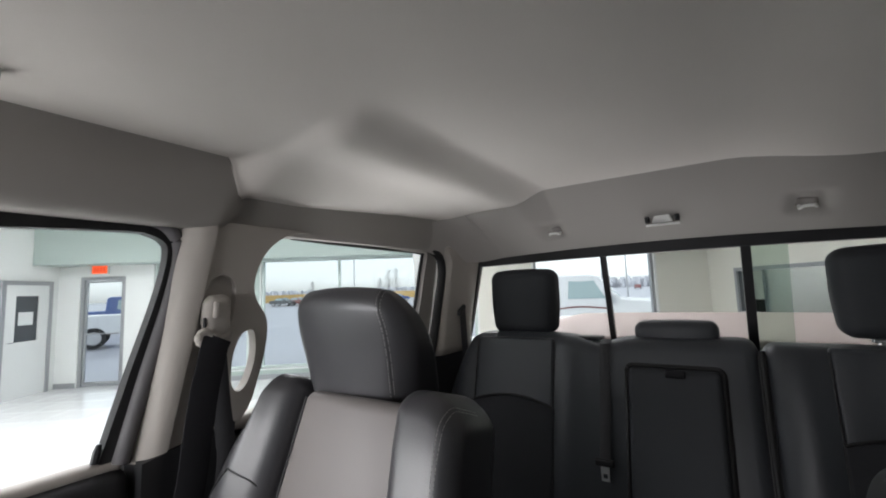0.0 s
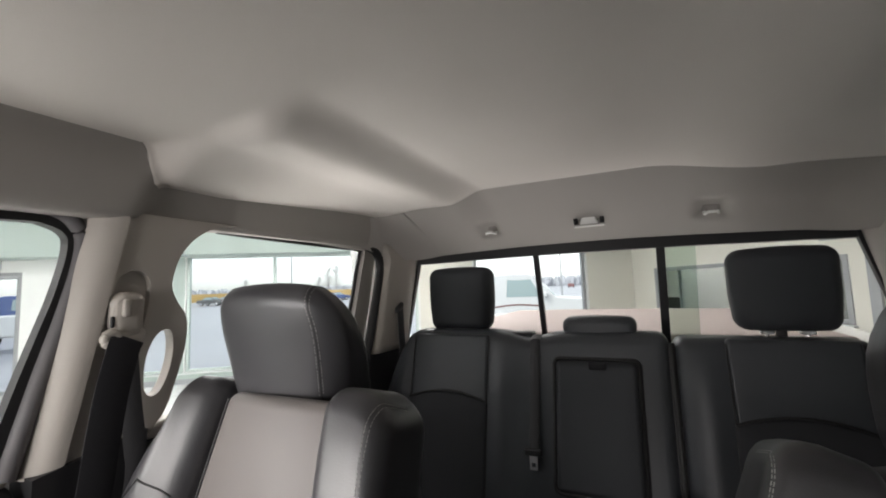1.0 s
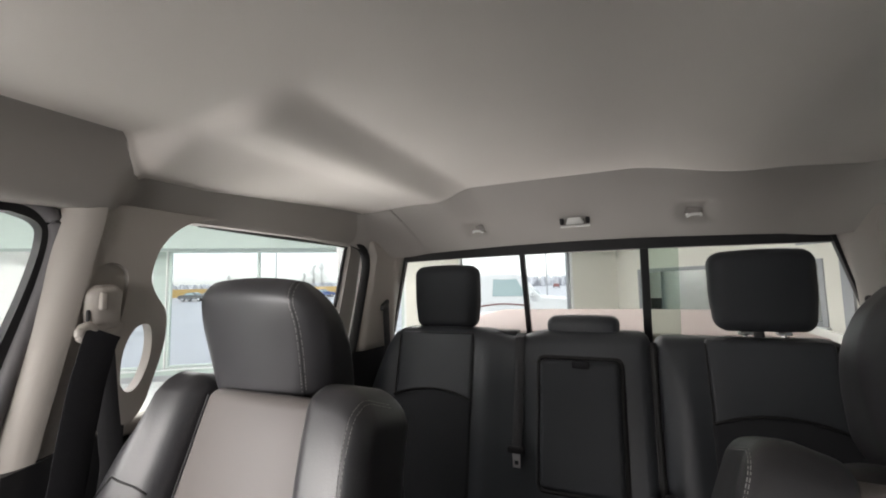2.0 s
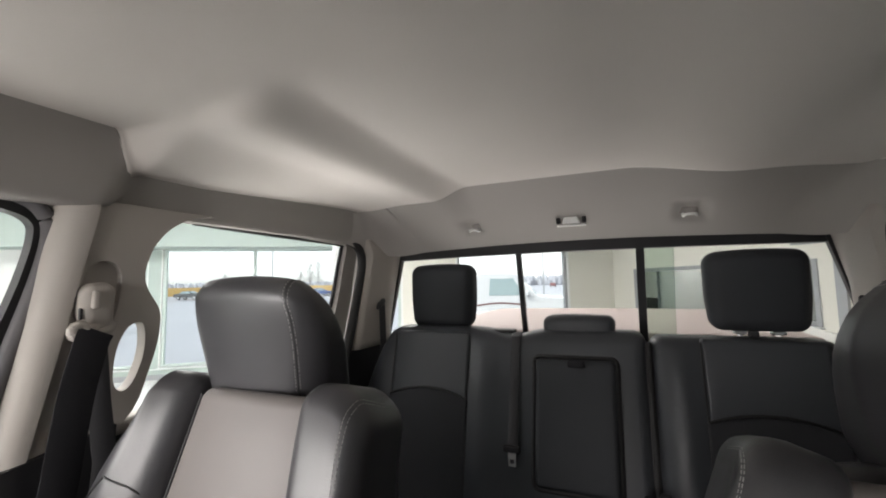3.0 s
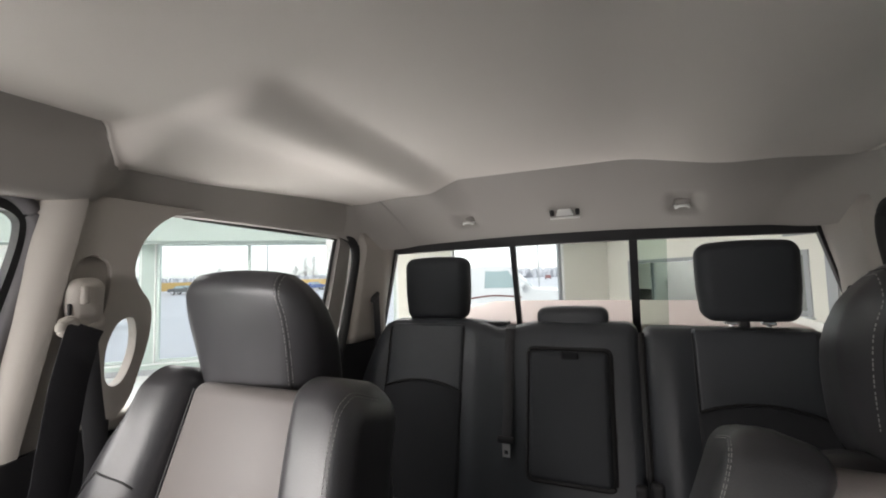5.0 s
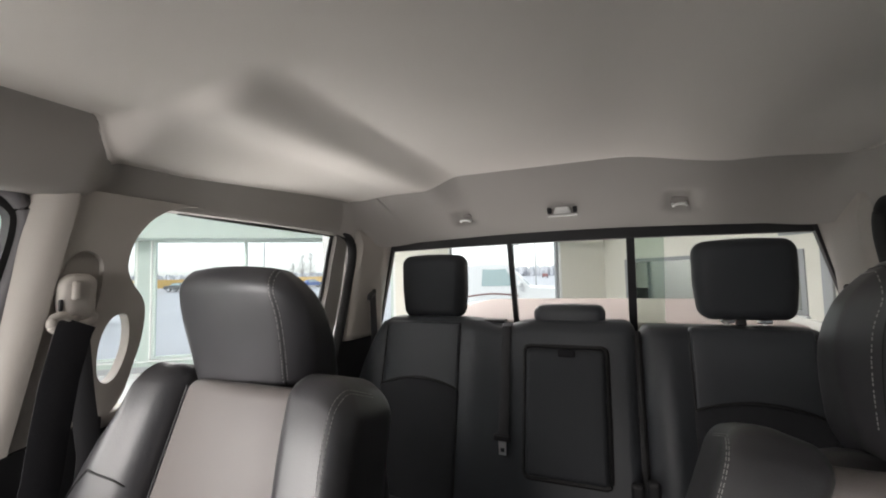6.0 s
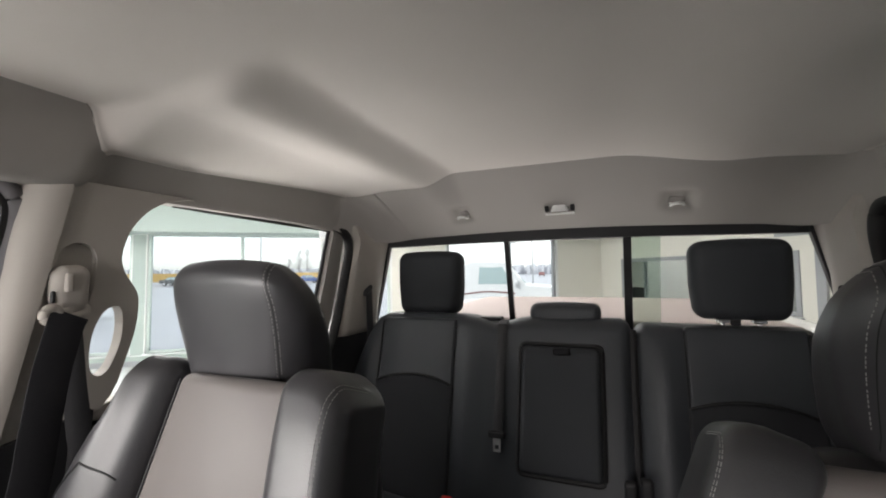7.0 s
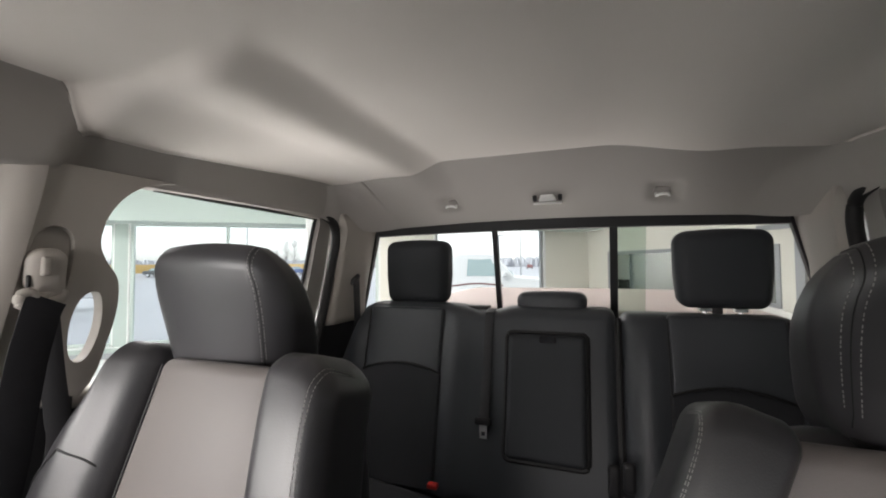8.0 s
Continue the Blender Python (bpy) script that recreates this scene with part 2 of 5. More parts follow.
def tube(points, radius, sides=8, flat=None, closed=False):
    """A tube along points; flat gives (half width direction, half width) for a band instead of a round."""
    bm = bmesh.new()
    pts = [Vector(p) for p in points]
    rings = []
    n = len(pts)
    for i, p in enumerate(pts):
        if closed:
            t = (pts[(i + 1) % n] - pts[i - 1]).normalized()
        else:
            t = (pts[min(i + 1, n - 1)] - pts[max(i - 1, 0)]).normalized()
        ref = Vector((0, 0, 1)) if abs(t.z) < 0.9 else Vector((1, 0, 0))
        a = t.cross(ref).normalized()
        b = a.cross(t).normalized()
        rad = radius[i] if isinstance(radius, (list, tuple)) else radius
        if flat:
            a = (Vector(flat[0]) - t * t.dot(Vector(flat[0]))).normalized()
            b = t.cross(a).normalized()
            ring = [bm.verts.new(p + a * sx * flat[1] + b * sy * rad) for sx, sy in
                    ((-1, -0.6), (-0.96, -1), (0.96, -1), (1, -0.6), (1, 0.6), (0.96, 1), (-0.96, 1), (-1, 0.6))]
        else:
            ring = [bm.verts.new(p + (a * math.cos(k * 2 * math.pi / sides) + b * math.sin(k * 2 * math.pi / sides)) * rad) for k in range(sides)]
        rings.append(ring)
    m = len(rings[0])
    for i in range(n if closed else n - 1):
        r0, r1 = rings[i], rings[(i + 1) % n]
        for k in range(m):
            bm.faces.new((r0[k], r0[(k + 1) % m], r1[(k + 1) % m], r1[k]))
    if not closed:
        bm.faces.new(rings[0])
        bm.faces.new(list(reversed(rings[-1])))
    bmesh.ops.recalc_face_normals(bm, faces=bm.faces)
    return bm


def plate(outer, x0, x1, hole=None, bend=None):
    """A plate in the (y, z) plane between x0 and x1, with an optional hole; bend(y, z) shifts it in x."""
    bm = bmesh.new()
    loops = [outer] + ([hole] if hole else [])
    tris = tessellate_polygon([[Vector((y, z, 0)) for y, z in lp] for lp in loops])
    flat = [p for lp in loops for p in lp]
    sh = bend or (lambda y, z: 0.0)
    a = [bm.verts.new((x0 + sh(y, z), y, z)) for y, z in flat]
    b = [bm.verts.new((x1 + sh(y, z), y, z)) for y, z in flat]
    for t in tris:
        if len(set(t)) == 3:
            bm.faces.new([a[i] for i in t])
            bm.faces.new([b[i] for i in reversed(t)])
    k = 0
    for lp in loops:
        n = len(lp)
        for i in range(n):
            i0, i1 = k + i, k + (i + 1) % n
            bm.faces.new((a[i0], a[i1], b[i1], b[i0]))
        k += n
    bmesh.ops.recalc_face_normals(bm, faces=bm.faces)
    bmesh.ops.dissolve_limit(bm, angle_limit=0.01, verts=bm.verts, edges=bm.edges)
    return bm


def smooth_line(points, n=6, closed=False):
    """Catmull-Rom through points."""
    p = [Vector(q) for q in points]
    m = len(p)
    out = []
    for i in range(m if closed else m - 1):
        if closed:
            a, b, c, d = p[i - 1], p[i], p[(i + 1) % m], p[(i + 2) % m]
        else:
            a, b, c, d = p[max(i - 1, 0)], p[i], p[i + 1], p[min(i + 2, m - 1)]
        for k in range(n):
            t = k / n
            out.append(0.5 * ((2 * b) + (c - a) * t + (2 * a - 5 * b + 4 * c - d) * t * t + (3 * b - a - 3 * c + d) * t ** 3))
    if not closed:
        out.append(p[-1])
    return out


def sstep(a, b, x):
    t = max(0.0, min(1.0, (x - a) / (b - a)))
    return t * t * (3 - 2 * t)


def grid_surface(xs, ys, fn):
    bm = bmesh.new()
    rows = [[bm.verts.new(fn(x, y)) for y in ys] for x in xs]
    for i in range(len(xs) - 1):
        for j in range(len(ys) - 1):
            bm.faces.new((rows[i][j], rows[i][j + 1], rows[i + 1][j + 1], rows[i + 1][j]))
    return bm


def span(a, b, n):
    return [a + (b - a) * i / n for i in range(n + 1)]


# ---- the pickup truck ----
truck = empty("pickup_truck", pose(0, 0, 0), "white crew-cab pickup with light grey cabin trim on a showroom floor", "truck")


def roof_z(x, y):
    """Height of the headliner's underside: flat in front, with hollows over the outer rear seats."""
    ax = abs(x)
    front = sstep(0.722, 0.668, y)
    zf = 1.993 - 0.028 * sstep(0.15, 0.55, ax)
    zf += (1.832 - zf) * sstep(0.650, 0.716, ax)
    rear = sstep(1.22, 1.49, y)
    if x < 0:
        deep = 0.043 - 0.005 * rear
        zb = 1.993 - deep * sstep(0.29, 0.42, ax) + (deep - 0.033 - 0.005 * rear) * sstep(0.40, 0.58, ax) - (0.055 - 0.043 * max(0.0, min(1.0, (y - 0.85) / 0.55))) * sstep(0.50, 0.70, ax)
    else:
        zb = 1.993 - 0.042 * sstep(0.16, 0.46, ax) - (0.055 - 0.043 * max(0.0, min(1.0, (y - 0.85) / 0.55))) * sstep(0.50, 0.70, ax)
    zb += (1.833 - zb) * max(0.0, min(1.0, (ax - 0.699) / 0.045))
    return zf * front + zb * (1 - front) - 0.05 * sstep(-0.1, -0.45, y)


CREASE = 1.445
def rail_edge(y):
    """Half width at which the pale cloth ends and the darker-coloured rail begins."""
    return 0.652 + 0.050 * sstep(0.640, 0.720, y)


ROWS_Y = span(-0.45, CREASE + 0.024, 150)
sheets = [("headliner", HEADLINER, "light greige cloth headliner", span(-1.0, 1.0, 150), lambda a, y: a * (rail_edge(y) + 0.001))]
# the side rails take the darker copy, standing in for their shade
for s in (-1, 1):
    sheets.append(("shaded_side_rail", SHADED_CLOTH, "roof rail beside the headliner, coloured darker for its shade", span(0.0, 1.0, 30)[::s], lambda a, y, s=s: s * (rail_edge(y) + (0.765 - rail_edge(y)) * a)))
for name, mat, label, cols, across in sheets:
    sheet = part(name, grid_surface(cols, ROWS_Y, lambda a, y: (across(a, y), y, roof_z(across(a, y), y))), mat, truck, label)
    sol = sheet.modifiers.new("thick", 'SOLIDIFY')
    sol.thickness = 0.012
    sol.offset = 1.0


def header_point(x, k):
    """The panel between headliner and rear window; k from 0 at the crease to 1 at the glass."""
    zt = roof_z(max(-0.68, min(0.68, x)), CREASE) - 0.0006
    top = Vector((x, CREASE + 0.006, zt + 0.009))
    mid = Vector((x, 1.70 - 0.02 * x * x, 0.5 * (zt + 1.86) - 0.025))
    low = Vector((x * 0.98, 1.79 - 0.03 * (x / 0.7) ** 2, 1.826 - 0.024 * (x / 0.7) ** 2))
    return top * (1 - k) ** 2 + mid * 2 * k * (1 - k) + low * k * k


def corner_point(s, u, k):
    """The same panel turning forwards into the side rail; u from 0 at the rear to 1 on the rail."""
    v = 1 - u
    a, b, c, d = v ** 3, 3 * v * v * u, 3 * v * u * u, u ** 3
    low0, top0 = header_point(0.60, 1.0), header_point(0.60, 0.0)
    end = Vector((0.708, 1.37, roof_z(0.708, 1.37) - 0.001))
    top = top0 * a + (top0 + Vector((0.06, 0, -0.001))) * b + Vector((0.695, 1.50, roof_z(0.685, 1.49) - 0.002)) * c + end * d
    low = low0 * a + (low0 + Vector((0.14, -0.012, -0.018))) * b + Vector((0.734, 1.66, 1.776)) * c + Vector((0.744, 1.37, 1.829)) * d
    m0 = header_point(0.60, 0.5) * 2 - (top0 + low0) * 0.5
    m1 = (end + Vector((0.744, 1.37, 1.833))) * 0.5 + Vector((0.004, 0, 0.002))
    mc = Vector((0.712, 1.63, 1.875))
    mid = m0 * v * v + mc * 2 * v * u + m1 * u * u
    q = top * (1 - k) ** 2 + mid * 2 * k * (1 - k) + low * k * k
    tuck = 0.007 * sstep(0.72, 1.0, u)
    return Vector((s * (q.x + tuck), q.y, q.z + tuck * 0.7))


def header_sheet(a, k):
    """The whole panel, with shallow recesses round the lamp and the coat hooks."""
    if abs(a) <= 0.60:
        p = header_point(a, k)
        sink = 0.0
        for cx, w, h, depth in ((-0.353, 0.044, 0.022, 0.017), (0.353, 0.050, 0.024, 0.019)):
            r = ((p.x - cx) / w) ** 4 + ((p.z - 1.884 - 0.10 * (p.x - cx) * (1 if cx < 0 else -1)) / h) ** 4
            sink += depth * math.exp(-r * 1.4)
        return p + Vector((0, 0.62, 0.78)) * sink
    return corner_point(1 if a > 0 else -1, (abs(a) - 0.60) / 0.40, k)


hd = part("rear_header_panel", grid_surface(span(-1.0, 1.0, 300), span(0, 1, 48), header_sheet), SHADED_CLOTH, truck, "moulded panel over the rear window, coloured darker for its shade")
sol = hd.modifiers.new("thick", 'SOLIDIFY')
sol.thickness = 0.010
sol.offset = 1.0
sol.use_rim = False

# outer skin of the roof and the cab's back
bm = grid_surface(span(-0.83, 0.83, 24), span(-0.5, 1.86, 24), lambda x, y: (x, y, 2.04 - 0.10 * (abs(x) / 0.83) ** 4 - 0.05 * sstep(0.0, -0.5, y) - 0.10 * sstep(1.6, 1.86, y)))
rs = part("roof", bm, BODYPAINT, truck, "white painted roof")
sol = rs.modifiers.new("thick", 'SOLIDIFY')
sol.thickness = 0.02
sol.offset = -1.0


def rear_y(x, z):
    return 1.80 + 0.03 * (1 - (x / 0.72) ** 2) + (1.79 - z) * 0.26


def edge_x(z):
    return 0.705 + (1.79 - z) * 0.35


# rear window: black frame, three panes, two bars
rear_window = part("rear_window", bmesh.new(), None, truck, "sliding rear window with black frame")
TOPZ = 1.786


def rear_band(x0, x1, z0f, z1f, push, thick, n=40):
    """A band on the curved rear glass from z0 to z1 (functions of x)."""
    bm = bmesh.new()
    cols = []
    for x in span(x0, x1, n):
        za, zb = z0f(x), z1f(x)
        cols.append([bm.verts.new((x, rear_y(x, z) + push + o, z)) for z, o in ((za, 0), (zb, 0), (zb, thick), (za, thick))])
    for a, b in zip(cols, cols[1:]):
        for k in range(4):
            bm.faces.new((a[k], a[(k + 1) % 4], b[(k + 1) % 4], b[k]))
    bm.faces.new(cols[0])
    bm.faces.new(list(reversed(cols[-1])))
    bmesh.ops.recalc_face_normals(bm, faces=bm.faces)
    return bm


def top_z(x):
    return TOPZ - 0.004 - 0.010 * (x / 0.71) ** 2


part("window_frame", rear_band(-0.72, 0.72, top_z, lambda x: top_z(x) + 0.042, -0.022, 0.04), BLACK, rear_window)
part("window_frame", rear_band(-0.84, 0.84, lambda x: 1.40, lambda x: 1.44, -0.012, 0.03), BLACK, rear_window)
for s in (-1, 1):
    pts = [(s * (edge_x(z) + 0.005), rear_y(edge_x(z), z) - 0.012, z) for z in span(1.40, TOPZ + 0.01, 10)]
    part("window_frame", tube(pts, 0.012, flat=((1, 0, 0), 0.0085)), BLACK, rear_window)
for x, w in ((-0.2155, 0.0095), (0.211, 0.0135)):
    pts = [(x, rear_y(x, z) - 0.004, z) for z in span(1.40, TOPZ + 0.01, 10)]
    part("window_bar", tube(pts, 0.012, flat=((1, 0, 0), w)), BLACK, rear_window)


def pane(x0, x1, z0, z1, push, mat, shade=False):
    ob = part("pane", grid_surface(span(x0, x1, 10), span(z0, z1, 4), lambda x, z: (x, rear_y(x, z) + push, z)), mat, rear_window)
    ob.visible_shadow = shade
    return ob


pane(-0.835, -0.212, 1.42, 1.80, 0.006, CLEARGLASS)
pane(-0.22, 0.22, 1.42, 1.80, 0.010, CLEARGLASS)
# a narrow strip of darker, greener glass right of the bar
pane(0.205, 0.317, 1.42, 1.80, 0.016, GREENGLASS)
pane(0.205, 0.835, 1.42, 1.80, 0.006, CLEARGLASS)

# cab back below the glass
part("cab_back", box((-0.86, 1.93, 0.70), (0.86, 1.97, 1.42)), BODYPAINT, truck)
part("cab_floor", box((-0.84, -1.0, 0.66), (0.84, 1.95, 0.705)), BLACK, truck, "black floor of the cab")

B_OUT = [(0.661, 1.835), (0.661, 1.800), (0.631, 1.62), (0.590, 1.400), (0.61, 1.395), (0.694, 1.395), (0.752, 1.440), (0.777, 1.511), (0.790, 1.564), (0.793, 1.612), (0.786, 1.639),
         (0.767, 1.668), (0.757, 1.701), (0.767, 1.747), (0.785, 1.778), (0.806, 1.800), (0.835, 1.818), (0.87, 1.829), (0.90, 1.835)]
B_HOLE = [(0.757, 1.607), (0.765, 1.579), (0.762, 1.536), (0.746, 1.493), (0.727, 1.483), (0.714, 1.505), (0.716, 1.560), (0.733, 1.600)]


B_RECESS = [(0.632, 1.495), (0.642, 1.56), (0.650, 1.62), (0.655, 1.68), (0.662, 1.710), (0.682, 1.725), (0.703, 1.720), (0.714, 1.70), (0.712, 1.65), (0.702, 1.60), (0.695, 1.55), (0.68, 1.49), (0.645, 1.472)]


def carve(ob, bm):
    """Cut the closed shape bm out of a mesh object."""
    me = bpy.data.meshes.new("cutter")
    bm.to_mesh(me)
    cutter = bpy.data.objects.new("cutter", me)
    scene.collection.objects.link(cutter)
    cut = ob.modifiers.new("cut", 'BOOLEAN')
    cut.operation, cut.solver, cut.object = 'DIFFERENCE', 'EXACT', cutter
    bpy.context.view_layer.update()
    fresh = bpy.data.meshes.new_from_object(ob.evaluated_get(bpy.context.evaluated_depsgraph_get()))
    ob.modifiers.remove(cut)
    ob.data = fresh
    bpy.data.objects.remove(cutter)


def side(s):
    """All that closes one side of the cab; s is -1 or 1."""
    def X(pts):
        return [(s * x, y, z) for x, y, z in pts]
    # B pillar with a moulded grab loop
    outer = [(p.x, p.y) for p in smooth_line([(*p, 0) for p in B_OUT], 3)]
    hole = [(p.x, p.y) for p in smooth_line([(*p, 0) for p in B_HOLE], 4, True)]
    bp = part("b_pillar_trim", plate(outer, s * 0.712, s * 0.738, hole, lambda y, z: s * 0.055 * (1.84 - z)), TRIM, truck, "light grey moulded pillar trim with a grab loop")
    rec = smooth_line([(y, z, 0) for y, z in B_RECESS], 4, True)
    carve(bp, plate([(p.x, p.y) for p in rec], s * 0.690, s * 0.7245, None, lambda y, z: s * 0.055 * (1.84 - z)))
    autosmooth(bp, 0.008, 3, 50)
    def chamfer(z, u):
        yf = 0.565 + 0.071 * (z - 1.40) / 0.40 if z < 1.80 else 0.636 + 0.1 * (z - 1.80)
        xf = 0.7116 + 0.055 * (1.84 - z)
        a, b, c = (xf, yf + 0.030), (xf, yf - 0.006), (xf + 0.050, yf - 0.010)
        return (s * (a[0] * (1 - u) ** 2 + b[0] * 2 * u * (1 - u) + c[0] * u * u), a[1] * (1 - u) ** 2 + b[1] * 2 * u * (1 - u) + c[1] * u * u, z)
    fe = part("pillar_front_edge", grid_surface(span(1.392, 1.836, 20), span(0, 1, 12), chamfer), TRIM, truck)
    sol = fe.modifiers.new("thick", 'SOLIDIFY')
    sol.thickness = 0.008
    sol.offset = s
    sol.use_rim = False
    # roof rail inner lip over the doors
    lip = tube(X([(0.752, -0.45, 1.79), (0.752, 0.0, 1.822), (0.752, 0.5, 1.832), (0.752, 1.0, 1.836), (0.752, 1.50, 1.822), (0.745, 1.60, 1.812)]), 0.010)
    part("rail_lip", lip, TRIM, truck)
    # outer body side above the doors
    part("roof_rail", tube(X([(0.80, -0.5, 1.86), (0.80, 0.2, 1.90), (0.80, 1.0, 1.905), (0.80, 1.7, 1.87), (0.80, 1.86, 1.82)]), 0.055, 10), BODYPAINT, truck)
    # front door
    fd = part("front_door", plate([(-0.55, 0.72), (0.56, 0.72), (0.56, 1.395), (-0.55, 1.395)], s * 0.80, s * 0.96), BODYPAINT, truck, "front door with black inner panel")
    autosmooth(fd, 0.01)
    part("door_panel", rbox((0.07, 1.10, 0.66), 0.03, (1, 6, 4), 2, lambda v: Vector((v.x + s * 0.775, v.y, v.z + 1.065))), BLACK, fd)
    sill = rbox((0.034, 1.08, 0.022), 0.010, (1, 8, 1), 2, lambda v: Vector((v.x + s * 0.775, v.y, v.z + 1.398)))
    part("door_sill", sill, TRIM, fd, "light grey sill along the door window")
    part("lock_knob", tube(X([(0.765, 0.50, 1.41), (0.765, 0.503, 1.428), (0.765, 0.506, 1.440)]), [0.006, 0.0065, 0.004]), BLACK, fd)
    seal = smooth_line(X([(0.775, -0.42, 1.79), (0.775, 0.20, 1.818), (0.775, 0.50, 1.834), (0.775, 0.562, 1.830), (0.775, 0.600, 1.808), (0.775, 0.612, 1.768), (0.775, 0.596, 1.68), (0.775, 0.555, 1.54), (0.775, 0.516, 1.40)]), 6)
    part("window_seal", tube([p + Vector((0, 0.016, 0)) for p in seal], 0.028, flat=((1, 0, 0), 0.014)), RUBBER, fd, "black rubber window seal")
    seal2 = smooth_line(X([(0.752, -0.42, 1.80), (0.752, 0.20, 1.827), (0.754, 0.52, 1.836), (0.756, 0.578, 1.832), (0.756, 0.610, 1.810), (0.756, 0.623, 1.77), (0.756, 0.608, 1.68), (0.756, 0.571, 1.54), (0.756, 0.536, 1.40)]), 6)
    part("door_seal", tube([p + Vector((s * 0.005, -0.001, 0)) for p in seal2], 0.0135, 12), GREYSEAL, truck, "grey rubber door seal")
    g = part("window_glass", plate([(-0.45, 1.40), (0.545, 1.40), (0.628, 1.76), (0.605, 1.828), (-0.15, 1.82)], s * 0.79, s * 0.792), SIDEGLASS, fd, smooth=False)
    g.visible_shadow = False
    # rear door
    rd = part("rear_door", plate([(0.66, 0.72), (1.40, 0.72), (1.40, 1.40), (0.66, 1.40)], s * 0.80, s * 0.96), BODYPAINT, truck, "rear door with black inner panel")
    autosmooth(rd, 0.01)
    part("door_panel", rbox((0.07, 0.80, 0.66), 0.03, (1, 6, 4), 2, lambda v: Vector((v.x + s * 0.775, v.y + 1.02, v.z + 1.065))), BLACK, rd)
    part("door_sill", rbox((0.05, 0.78, 0.03), 0.012, (1, 8, 1), 2, lambda v: Vector((v.x + s * 0.765, v.y + 1.02, v.z + 1.412))), TRIM, rd)
    frame_in = smooth_line([(1.318, 1.40, 0), (1.360, 1.52, 0), (1.397, 1.63, 0), (1.428, 1.74, 0), (1.446, 1.800, 0), (1.434, 1.826, 0), (1.400, 1.834, 0)], 4)
    outline = [(p.x, p.y) for p in frame_in] + [(1.505, 1.834), (1.505, 1.78), (1.468, 1.62), (1.40, 1.40)]
    fr = part("window_frame", plate(outline, s * 0.745, s * 0.770), SHADED_FRAME, rd, "rear door window frame, coloured grey for its shaded side")
    autosmooth(fr, 0.006, 3, 45)
    topseal = smooth_line(X([(0.758, 0.88, 1.824), (0.757, 1.0, 1.821), (0.757, 1.25, 1.818), (0.760, 1.425, 1.816), (0.764, 1.438, 1.798), (0.764, 1.420, 1.74), (0.764, 1.389, 1.63), (0.764, 1.310, 1.40)]), 5)
    part("window_seal", tube(topseal, 0.006), RUBBER, rd)
    gask = smooth_line(X([(0.738, 1.408, 1.38), (0.738, 1.456, 1.50), (0.738, 1.506, 1.66), (0.738, 1.524, 1.72), (0.738, 1.529, 1.758), (0.738, 1.522, 1.790), (0.740, 1.502, 1.814), (0.746, 1.47, 1.828), (0.756, 1.42, 1.838)]), 6)
    part("door_gasket", tube(gask, 0.0165, 16), RUBBER, truck, "black rubber door gasket")
    g = part("window_glass", plate([(0.64, 1.41), (1.38, 1.41), (1.49, 1.80), (1.47, 1.832), (0.66, 1.835)], s * 0.785, s * 0.787), SIDEGLASS, rd, smooth=False)
    g.visible_shadow = False
    # C pillar
    def pillar(z, u):
        y0 = 1.441 + 0.31 * (z - 1.445) - 0.055 * sstep(1.76, 1.842, z) * (z - 1.76) / 0.08
        xe = edge_x(z) + 0.018
        y1 = rear_y(xe, z) - 0.004
        flat = 0.716 + 0.03 * (1.86 - z)
        return (s * (flat + (xe - flat) * sstep(0.52, 1.05, u) + 0.022 * sstep(0.09, 0.0, u)), y0 + (y1 - y0) * u, z)
    cp = part("c_pillar_trim", grid_surface(span(1.445, 1.842, 16), span(0, 1, 22), pillar), TRIM, truck, "light grey rear pillar trim")
    sol = cp.modifiers.new("thick", 'SOLIDIFY')
    sol.thickness = 0.010
    sol.offset = -s
    part("lower_pillar_trim", plate([(1.36, 0.72), (1.92, 0.72), (1.87, 1.445), (1.40, 1.445)], s * 0.735, s * 0.80), BLACK, truck, "black lower pillar trim")
    part("lower_pillar_trim", plate([(0.545, 0.72), (0.70, 0.72), (0.72, 1.425), (0.555, 1.398)], s * 0.725, s * 0.80), BLACK, truck)
    # outer body panel behind the door, and the A pillar
    part("body_side", plate([(1.40, 0.72), (1.96, 0.72), (1.96, 1.40), (1.40, 1.40)], s * 0.80, s * 0.95), BODYPAINT, truck)
    part("c_post", plate([(1.60, 1.40), (1.96, 1.40), (1.90, 1.60), (1.84, 1.86), (1.56, 1.88)], s * 0.865, s * 0.90), BODYPAINT, truck)
    part("b_post", plate([(0.60, 0.72), (0.66, 0.72), (0.66, 1.86), (0.65, 1.86), (0.64, 1.70), (0.585, 1.40)], s * 0.772, s * 0.82), BODYPAINT, truck)
    part("a_pillar", tube(X([(0.77, -0.42, 1.86), (0.80, -0.80, 1.64), (0.82, -1.22, 1.38)]), 0.05, 10), TRIM, truck)


for s in (-1, 1):
    side(s)
    gh = smooth_line([(s * 0.545, 0.318, 1.955), (s * 0.560, 0.312, 1.922), (s * 0.575, 0.27, 1.893), (s * 0.585, 0.15, 1.885), (s * 0.58, 0.05, 1.893), (s * 0.565, 0.0, 1.945)], 5)
    part("grab_handle", tube(gh, 0.011, 10), TRIM, truck, "light grey grab handle on the headliner")

